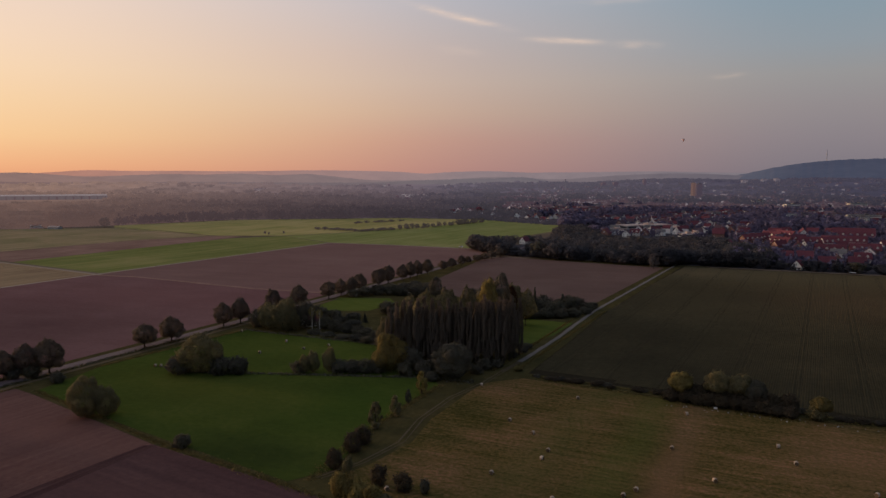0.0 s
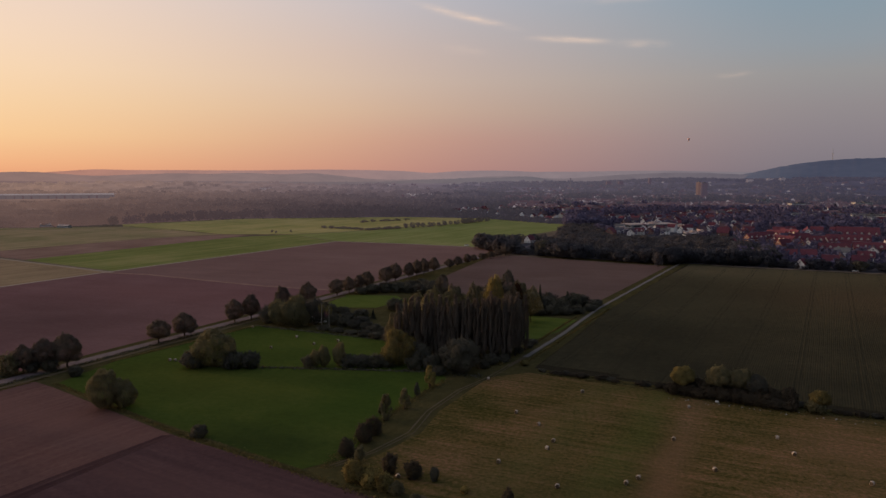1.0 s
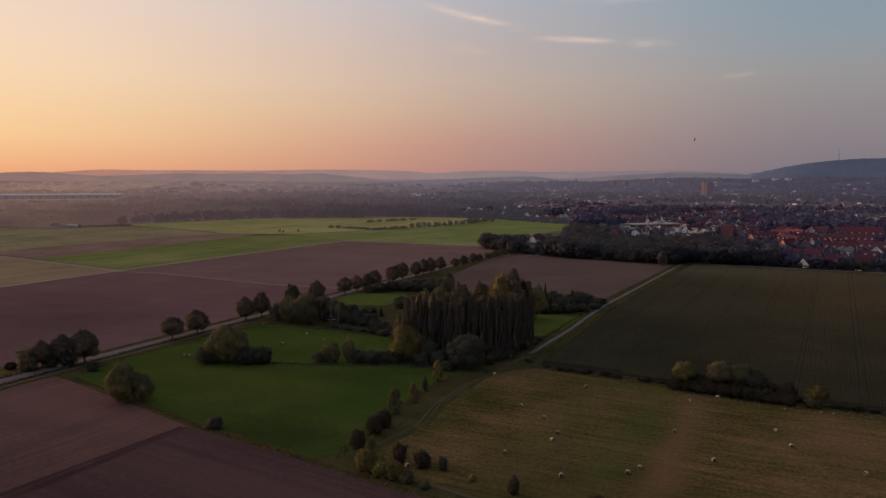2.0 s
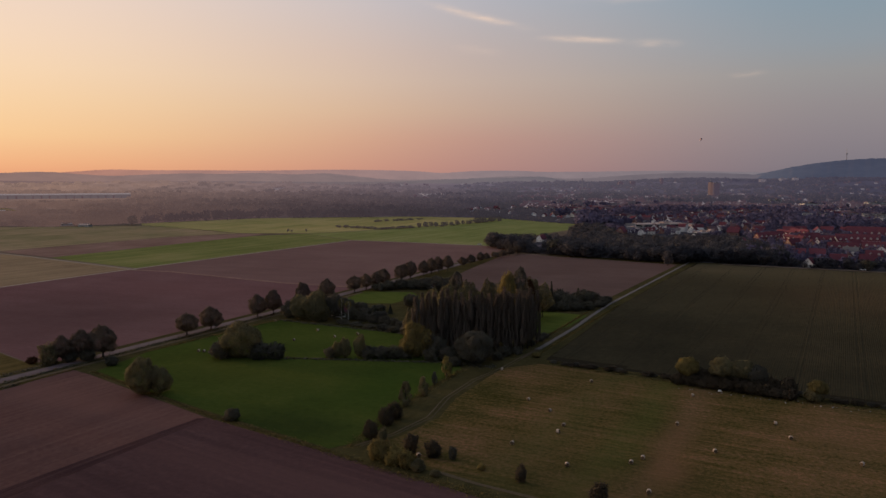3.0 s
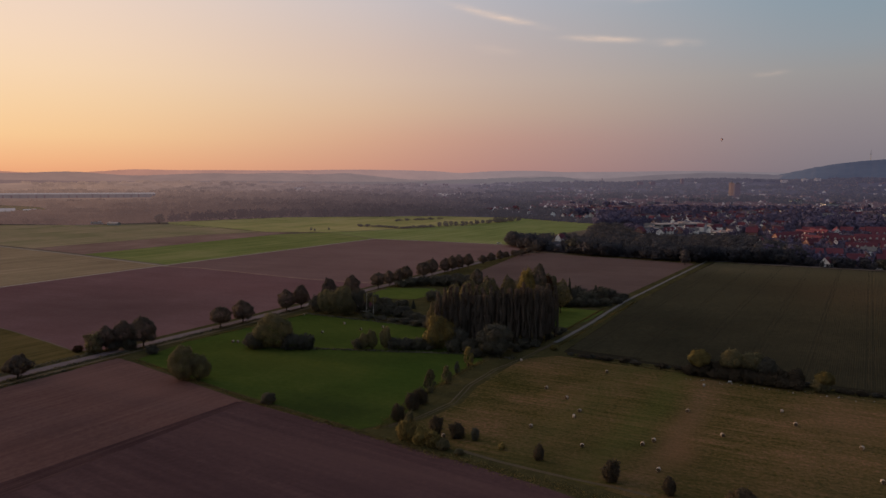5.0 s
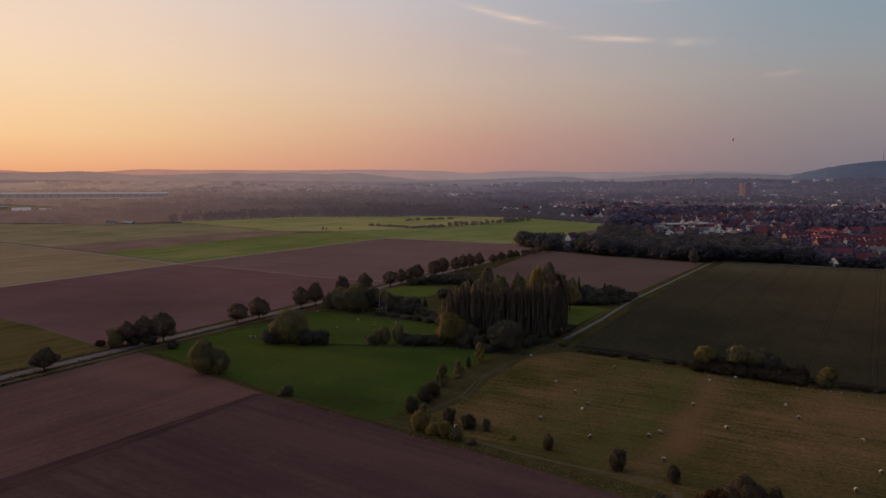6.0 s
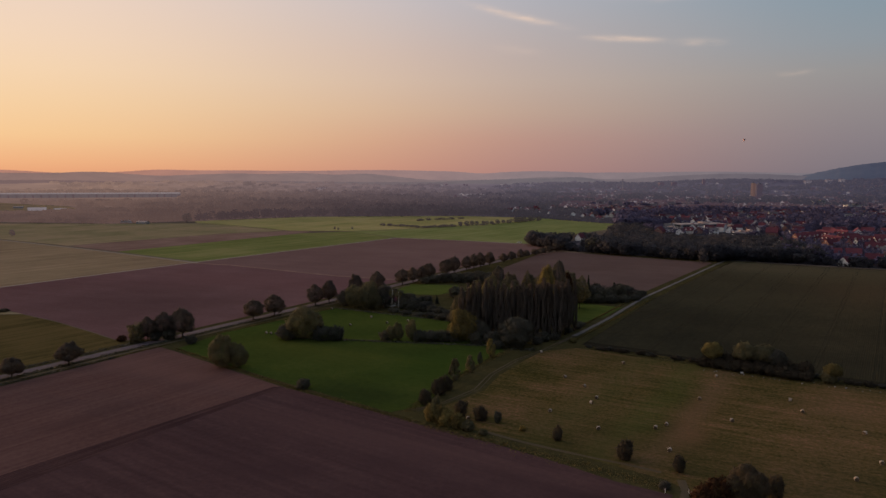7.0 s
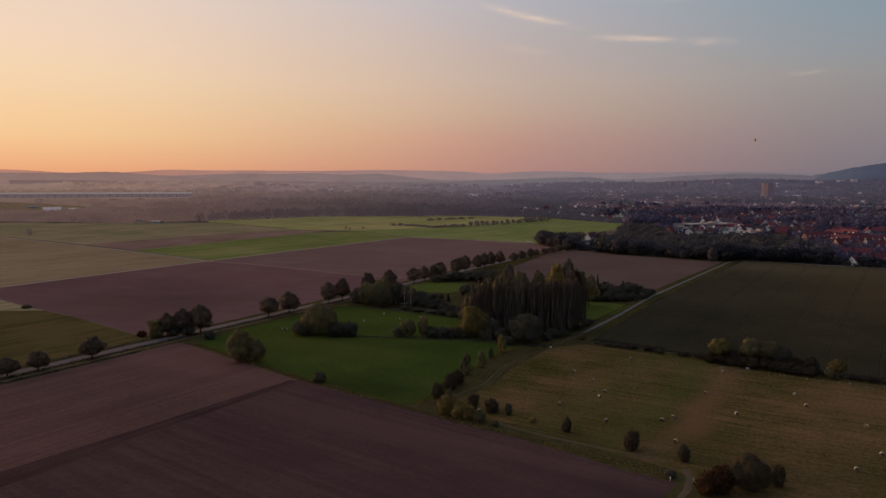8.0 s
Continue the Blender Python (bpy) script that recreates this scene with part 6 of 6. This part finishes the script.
        for f, m in (((0, 1, 5, 4), wall), ((2, 3, 7, 6), wall), ((1, 2, 6, 9, 5), wall), ((3, 0, 4, 8, 7), wall), ((4, 5, 9, 8), roof), ((6, 7, 8, 9), roof)):
            faces.append(tuple(b + i for i in f))
            mats.append(m)
    me = mesh_of("far_town", sets[0][0], sets[0][1], [M[k] for k in ("wall_white", "wall_cream", "wall_brick", "roof_red", "roof_brown", "roof_grey", "metal_roof")], sets[0][2])
    tagged(new("far_town", me), "sea of red and brown roofs with pale walls", "town", "", "stuff")
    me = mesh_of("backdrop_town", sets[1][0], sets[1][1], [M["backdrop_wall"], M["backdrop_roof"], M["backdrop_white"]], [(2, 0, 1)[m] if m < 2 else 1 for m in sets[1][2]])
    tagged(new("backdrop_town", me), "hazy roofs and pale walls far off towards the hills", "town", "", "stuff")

    # garden trees between the houses
    spots = []
    while len(spots) < 2800:
        x, y = r.uniform(110, 760), r.uniform(570, 1420)
        az = math.degrees(math.atan2(x, y + 20))
        if az > 34 or az < (17 if y < 860 else 7 if y < 1100 else 3) or y < 585 - (x - 230) * 0.34:
            continue
        if 135 < x < 275 and 925 < y < 1050 or 120 < x < 260 and 850 < y < 925 and r.random() < 0.6:
            continue
        if any(math.hypot(x - a, y - b) < c * (0.46 if y < 900 else 0.5) + 2 for a, b, c in taken):
            continue
        if noise.noise((x * 0.012, y * 0.012, 5.0)) > 0.16:
            spots.append((x, y, 0, r.uniform(8, 14), r.uniform(8, 12)))
            continue
        spots.append((x, y, 0, r.uniform(4.5, 9.5) if y < 900 else r.uniform(4.5, 8.5) if r.random() < 0.82 else r.uniform(8.5, 13), r.uniform(6, 10.5)))
    scatter_stuff("garden_trees", spots, "dark garden trees between the houses of the town", "leaf_town_haze", 64, 0.22, 14)


def make_block(name, w, d, h, floors, wall, label, x, y, turn, z=0.0, roof="roof_grey", category="building", band="glass"):
    """A flat-roofed block with a band of windows for each storey and each long side."""
    root = new(name)
    bm = bmesh.new()
    box(bm, 0, 0, h / 2 - 1, w, d, h + 2)
    part("wall", bm, M[wall], root)
    bm = bmesh.new()
    box(bm, 0, 0, h + 0.15, w + 0.5, d + 0.5, 0.5)
    box(bm, w * 0.1, 0, h + 1.4, min(w, d) * 0.35, d * 0.4, 2.2)
    part("roof", bm, M[roof], root)
    fh = h / floors
    for k in range(floors):
        for turn_, off, ln in ((0, -d / 2, w), (-math.pi / 2, -w / 2, d)):
            bm = bmesh.new()
            box(bm, 0, 0, 0, ln * 0.93, 0.12, fh * 0.42)
            ob = part("window_band", bm, M[band], root)
            ob.matrix_basis = Matrix.Rotation(turn_, 4, "Z") @ Matrix.Translation((0, off - 0.04, fh * (k + 0.55)))
    root.matrix_basis = Matrix.Translation((x, y, z)) @ Matrix.Rotation(radians(turn), 4, "Z")
    return tagged(root, label, category)


def polar(az, d):
    return d * math.sin(radians(az)), d * math.cos(radians(az))


def build_landmarks():
    # the tower's sunlit and shaded parts are told by two slab colours
    make_block("high_rise", 9, 12, 47, 15, "tower_lit_haze", "tall apartment tower above the town, sunlit side and haze put into its glowing colour", 649, 2520, 28, category="apartment tower", band="tower_lit_haze")
    make_block("high_rise", 18, 14, 45, 15, "backdrop_roof", "apartment slab beside the tower, given a dark shaded colour under haze", 670, 2530, 10, category="apartment tower", band="backdrop_leaf")
    # slender works chimney in the plain, in the glowing haze colours
    x, y = polar(5.2, 3000)
    stack = new("works_chimney")
    part_mesh("shaft", tube_mesh("shaft", [[(0, 0, -2, 3.0), (0, 0, 25, 2.5), (0, 0, 54, 2.1)]], M["backdrop_wall"]), stack)
    part_mesh("crown_ring", tube_mesh("crown_ring", [[(0, 0, 51.5, 2.5), (0, 0, 54.3, 2.5)]], M["backdrop_roof"]), stack)
    stack.matrix_basis = Matrix.Translation((x, y, far_lift(3000, 5.2)))
    tagged(stack, "slender pale works chimney in the hazy plain", "chimney")
    make_block("flat_roofed_hall", 74, 26, 4.6, 1, "wall_grey", "long pale flat-roofed hall at the wood's edge", 200, 1024, 26, roof="metal_roof", category="hall")
    make_block("flat_roofed_hall", 24, 14, 4.0, 1, "wall_grey", "pale flat-roofed hall at the wood's edge", 232, 985, 26, roof="metal_roof", category="hall")
    for x, y, w in ((150, 940, 14), (236, 900, 13), (222, 884, 15)):
        make_block("flat_roofed_shop", w, 14, 3.8, 1, "wall_white", "low white flat-roofed shop among trees", x, y, 20, roof="metal_roof", category="shop")
    make_block("apartment_block", 46, 14, 12, 4, "wall_cream", "cream apartment block in the town", 560, 1180, -15, category="apartment block", band="roof_grey")
    make_block("apartment_block", 40, 14, 12, 4, "wall_white", "white apartment block in the town", 470, 1190, -15, category="apartment block", band="roof_grey")
    make_block("apartment_block", 40, 14, 14, 5, "wall_white", "white apartment block in the town", 512, 1080, 60, category="apartment block", band="roof_grey")
    town_side = ((17.9, 3420, 30, 20, "wall_white"), (19.2, 3440, 30, 22, "wall_white"), (20.0, 3420, 24, 26, "wall_white"), (8.0, 3300, 22, 26, "wall_grey"), (8.9, 3320, 24, 24, "wall_grey"), (11.0, 3350, 12, 32, "wall_grey"),
                              (18.9, 1900, 36, 18, "wall_cream"), (21, 1750, 40, 15, "wall_white"), (25, 1900, 50, 15, "wall_cream"), (27.5, 2100, 50, 20, "wall_cream"), (23.5, 1500, 60, 9, "wall_white"), (29, 1400, 50, 12, "wall_cream"))
    plain_side = ((-1.5, 3000, 44, 16, "wall_cream"), (1.8, 2400, 50, 11, "wall_white"), (-3.4, 2250, 60, 9, "wall_white"), (-6, 2300, 40, 9, "wall_white"), (-18, 3100, 56, 12, "wall_white"), (-16, 2900, 44, 11, "wall_white"), (-17, 2500, 36, 10, "wall_white"))
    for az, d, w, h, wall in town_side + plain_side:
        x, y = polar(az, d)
        # beyond 2200 m the blocks glow in haze colours
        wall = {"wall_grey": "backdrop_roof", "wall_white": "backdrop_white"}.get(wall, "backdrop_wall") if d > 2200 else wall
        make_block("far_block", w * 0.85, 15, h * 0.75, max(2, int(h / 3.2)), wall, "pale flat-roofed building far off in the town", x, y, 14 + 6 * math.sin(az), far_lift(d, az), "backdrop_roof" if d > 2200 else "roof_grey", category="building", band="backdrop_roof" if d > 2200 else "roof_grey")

    # the long distribution hall in the plain, its haze glowing from the surfaces
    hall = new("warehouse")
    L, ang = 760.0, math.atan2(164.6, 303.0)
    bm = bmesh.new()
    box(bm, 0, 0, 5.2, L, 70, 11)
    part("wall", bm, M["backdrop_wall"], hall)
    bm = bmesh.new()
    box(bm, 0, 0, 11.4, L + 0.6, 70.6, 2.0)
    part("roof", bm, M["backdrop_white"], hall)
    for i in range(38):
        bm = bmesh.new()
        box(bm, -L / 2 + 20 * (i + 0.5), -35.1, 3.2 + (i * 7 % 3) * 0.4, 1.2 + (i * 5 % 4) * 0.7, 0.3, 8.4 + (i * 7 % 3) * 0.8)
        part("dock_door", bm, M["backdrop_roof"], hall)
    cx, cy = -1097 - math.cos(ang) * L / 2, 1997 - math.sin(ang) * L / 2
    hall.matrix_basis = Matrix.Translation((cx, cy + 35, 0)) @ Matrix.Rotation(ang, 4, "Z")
    tagged(hall, "very long warehouse with a row of doors, paled by glowing haze colour", "warehouse")
    for x, y, a in ((-600, 932, 10), (-566, 915, -10), (-1040, 1272, 30)):
        house("shed", x, y, a, TEXT["shed"], "farm sheds", 0.6, "farm shed")
    for x, y, a, k in ((-949, 1206, 35, 1.05), (-940, 1250, 40, 0.4), (-936, 1262, 40, 0.4), (-1018, 1458, 60, 0.6)):
        house("white_shed", x, y, a, TEXT["white_shed"], "white farm sheds", k, "farm shed")

    # garden sheds and hut by the poplars and in the roadside garden
    house("cottage", -86, 345, 30, "small white garden house half hidden by trees", "", 0.8)
    house("cottage", 35, 392, 20, "small white garden hut among bushes", "", 0.4)
    house("cottage", -50, 445, 20, "small pale hut in the thicket", "", 0.5)

    # mast on the hill
    x, y = polar(23.07, 4560)
    mast = new("radio_mast")
    top = 71 + 4560 * math.tan(radians(1.80))
    foot = 71 + 4560 * math.tan(radians(1.05))
    me = tube_mesh("shaft", [[(0, 0, 0, 1.5), (0, 0, (top - foot) * 0.5, 1.0), (0, 0, top - foot, 0.5)]], M["steel"])
    part_mesh("shaft", me, mast)
    bm = bmesh.new()
    bmesh.ops.create_cone(bm, cap_ends=True, segments=12, radius1=3, radius2=3, depth=5, matrix=Matrix.Translation((0, 0, (top - foot) * 0.55)))
    part("platform", bm, M["steel"], mast)
    mast.matrix_basis = Matrix.Translation((x, y, foot))
    tagged(mast, "slender radio mast on the wooded hill", "mast")

    # hot-air balloon
    x, y = polar(13.66, 3000)
    z = 71 + 3000 * math.tan(radians(2.58))
    bl = new("hot_air_balloon")
    prof = ((0.8, -8.5), (1.6, -7.6), (3.2, -5.2), (5.0, -2.0), (6.0, 1.2), (5.9, 3.6), (4.6, 6.0), (2.4, 7.3), (0.05, 7.7))
    verts, faces, k = [], [], 20
    for rad, h in prof:
        for j in range(k):
            g = rad * (1 + 0.025 * math.cos(j * math.pi))
            verts.append((g * math.cos(6.2832 * j / k), g * math.sin(6.2832 * j / k), h))
    for i in range(len(prof) - 1):
        for j in range(k):
            faces.append((i * k + j, i * k + (j + 1) % k, (i + 1) * k + (j + 1) % k, (i + 1) * k + j))
    part_mesh("envelope", mesh_of("envelope", verts, faces, M["balloon"], smooth=True), bl)
    bm = bmesh.new()
    box(bm, 0, 0, -12.2, 1.7, 1.4, 1.3, bevel=0.12)
    part("basket", bm, M["wicker"], bl)
    part_mesh("rope", tube_mesh("rope", [[(sx * 0.75, sy * 0.6, -11.5, 0.05), (sx * 0.8, sy * 0.8, -8.3, 0.05)] for sx in (-1, 1) for sy in (-1, 1)], M["wicker"]), bl)
    bl.matrix_basis = Matrix.Translation((x, y, z)) @ Matrix.Scale(0.68, 4)
    tagged(bl, "dark red hot-air balloon drifting over the town", "balloon")


# ---- small things on the fields ----
def make_bale(seed=3):
    """A round straw bale lying on its side; its axis runs along x."""
    r = rng_of(seed)
    root = new("straw_bale")
    prof = ((-0.62, 0.0), (-0.62, 0.45), (-0.60, 0.66), (-0.52, 0.73), (-0.3, 0.75), (0.0, 0.745), (0.3, 0.75), (0.52, 0.73), (0.60, 0.66), (0.62, 0.45), (0.62, 0.0))
    k = 22

    def ring(rows):
        verts, faces = [], []
        for x, rad in rows:
            for j in range(k):
                a = 6.28318 * j / k
                g = rad * (1 + 0.02 * math.sin(3 * a + x * 2) + r.normal(0, 0.006))
                verts.append((x + r.normal(0, 0.006), g * math.cos(a), max(-0.69, g * math.sin(a)) + 0.69))
        for i in range(len(rows) - 1):
            for j in range(k):
                faces.append((i * k + j, i * k + (j + 1) % k, (i + 1) * k + (j + 1) % k, (i + 1) * k + j))
        return verts, faces

    v, f = ring(prof[2:9])
    part_mesh("wrap", mesh_of("wrap", v, f, M["straw"], smooth=True), root, "pale net-wrapped round side")
    for s in (-1, 1):
        rows = [(s * 0.60, 0.665), (s * 0.615, 0.56), (s * 0.60, 0.44), (s * 0.62, 0.3), (s * 0.605, 0.16), (s * 0.615, 0.001)]
        v, f = ring(rows)
        part_mesh("end", mesh_of("end", v, f, M["straw_end"], smooth=True), root, "coiled straw end")
    return root


def build_bales():
    r = rng_of(17)
    first = None
    hay = ((-3.5, 250.8), (5.4, 215.1), (11.6, 204.8), (14.9, 192.1), (13.0, 186.6), (0.4, 176.4), (27.4, 238.1), (58.1, 225.0), (47.2, 196.3), (75.4, 199.8), (75.4, 188.0), (52.4, 176.0), (33.1, 169.5), (29.7, 166.2),
           (-23.1, 165.4), (86.2, 170.8), (13.8, 163.0), (31.0, 149.2), (81.6, 148.7), (71.4, 137.1))
    mead = ((-92.7, 288.7), (-87.8, 309.2), (-77.0, 296.8), (-68.2, 303.5), (-122.4, 265.3), (-124.6, 265.4), (-113.6, 327.4))
    for i, (x, y) in enumerate(hay + mead):
        m = Matrix.Translation((x, y, 0.04)) @ Matrix.Rotation(radians(90 - GRID * 0.5 + 16 * r.normal() + 90 * (r.random() < 0.2)), 4, "Z") @ Matrix.Scale(0.7, 4)
        if first is None:
            first = make_bale()
            ob, first.matrix_basis = first, m
        else:
            keep = first.matrix_basis.copy()
            first.matrix_basis = Matrix.Identity(4)
            ob = copy_thing(first, m)
            first.matrix_basis = keep
        if i < len(hay):
            tagged(ob, "pale round straw bale on the mown meadow", "bale", "bales on the hay meadow")
        else:
            tagged(ob, "pale round straw bale on the green meadow", "bale", "bales on the green meadow")

    # small pale lumps of unclear kind and a white box along the hedge
    bm = bmesh.new()
    bmesh.ops.create_icosphere(bm, subdivisions=2, radius=0.5)
    for v in bm.verts:
        v.co *= 1 + 0.3 * noise.noise(v.co * 2.3)
        v.co.z = max(v.co.z * 0.8, -0.25) + 0.22
    rock = bpy.data.meshes.new("boulder")
    bm.to_mesh(rock)
    bm.free()
    rock.materials.append(M["stone"])
    for i in range(28):
        t = i / 27
        x = 55 + 52 * t + r.normal(0, 0.8)
        y = 235.4 - (x - 55) * 0.375 + r.normal(0, 0.9) - 1.6
        ob = new("boulder", rock)
        s = r.uniform(0.25, 0.6)
        ob.matrix_basis = Matrix.Translation((x, y, 0.03)) @ Matrix.Rotation(r.random() * 6.28, 4, "Z") @ Matrix.Diagonal((s, s * r.uniform(0.7, 1.2), s, 1))
        tagged(ob, "small pale lump at the hedge foot", "boulder", "boulders along the hedge")
    crate = new("water_trough")
    bm = bmesh.new()
    box(bm, 0, 0, 0.55, 1.7, 1.0, 0.7, bevel=0.05)
    part("tank", bm, M["wall_white"], crate)
    for sx in (-0.65, 0.65):
        bm = bmesh.new()
        box(bm, sx, 0, 0.12, 0.14, 0.9, 0.3)
        part("leg", bm, M["steel"], crate)
    crate.matrix_basis = Matrix.Translation((68.4, 231.4, 0.05)) @ Matrix.Rotation(radians(-22), 4, "Z") @ Matrix.Scale(0.62, 4)
    tagged(crate, "white water tank at the hedge", "water tank")

    # bare birch stems in the garden
    for x, y, h in ((-81.5, 328.5, 12), (-78.0, 328, 11)):
        lines = [[(0, 0, -0.2, 0.14), (0.1, 0, h * 0.4, 0.1), (0, 0.1, h, 0.04)]] + [[(0.05, 0, h * k, 0.06), (math.cos(k * 9) * 1.2, math.sin(k * 9) * 1.2, h * k + 1.5, 0.02)] for k in (0.55, 0.65, 0.75, 0.85)]
        b = new("birch_tree")
        part_mesh("trunk", tube_mesh("trunk", lines, M["birch_bark"]), b)
        q = rng_of(int(h))
        p, d = lobed(q, 260, [((0, 0, h * 0.8), (1.6, 1.6, h * 0.2))])
        part_mesh("crown", leaf_mesh("crown", leaves(p, d, 0.4, q), M["leaf_yellow"]), b)
        b.matrix_basis = Matrix.Translation((x, y, 0))
        tagged(b, "slender white-stemmed birch in the garden", "birch", "garden birches")
    # marker posts at the crossing
    for x, y in ((31.4, 124.0), (31.6, 122.6), (26.2, 123.4)):
        bm = bmesh.new()
        box(bm, 0, 0, 0.5, 0.14, 0.14, 1.0, bevel=0.02)
        post = new("marker_post")
        part("post", bm, M["wall_white"], post)
        bm = bmesh.new()
        box(bm, 0, 0, 1.04, 0.18, 0.18, 0.08)
        part("cap", bm, M["wall_brick"], post)
        post.matrix_basis = Matrix.Translation((x, y, 0))
        tagged(post, "short white marker post beside the crossing", "post", "marker posts")


def build_cars():
    """Small cars standing on the far road by the bright meadow and at the town's edge."""
    for x, y, turn, paint, text in ((-34, 729, -17, "car_white", "white car on the far field road"), (-8, 722, -17, "car_white", "white car on the far field road"), (262, 565, -20, "car_white", "white car at the edge of the town")):
        car = new("car")
        bm = bmesh.new()
        box(bm, 0, 0, 0.62, 4.3, 1.75, 0.62, bevel=0.12)
        part("body", bm, M[paint], car)
        bm = bmesh.new()
        box(bm, -0.2, 0, 1.15, 2.3, 1.5, 0.55, bevel=0.2)
        part("cabin", bm, M["glass"], car)
        for sx in (-1.35, 1.35):
            for sy in (-0.8, 0.8):
                bm = bmesh.new()
                bmesh.ops.create_cone(bm, cap_ends=True, segments=14, radius1=0.32, radius2=0.32, depth=0.22, matrix=Matrix.Translation((sx, sy, 0.32)) @ Matrix.Rotation(math.pi / 2, 4, "X"))
                part("wheel", bm, M["tyre"], car)
        car.matrix_basis = Matrix.Translation((x, y, 0.09)) @ Matrix.Rotation(radians(turn), 4, "Z")
        tagged(car, text, "car")


build_town()
build_cars()
build_landmarks()
build_bales()
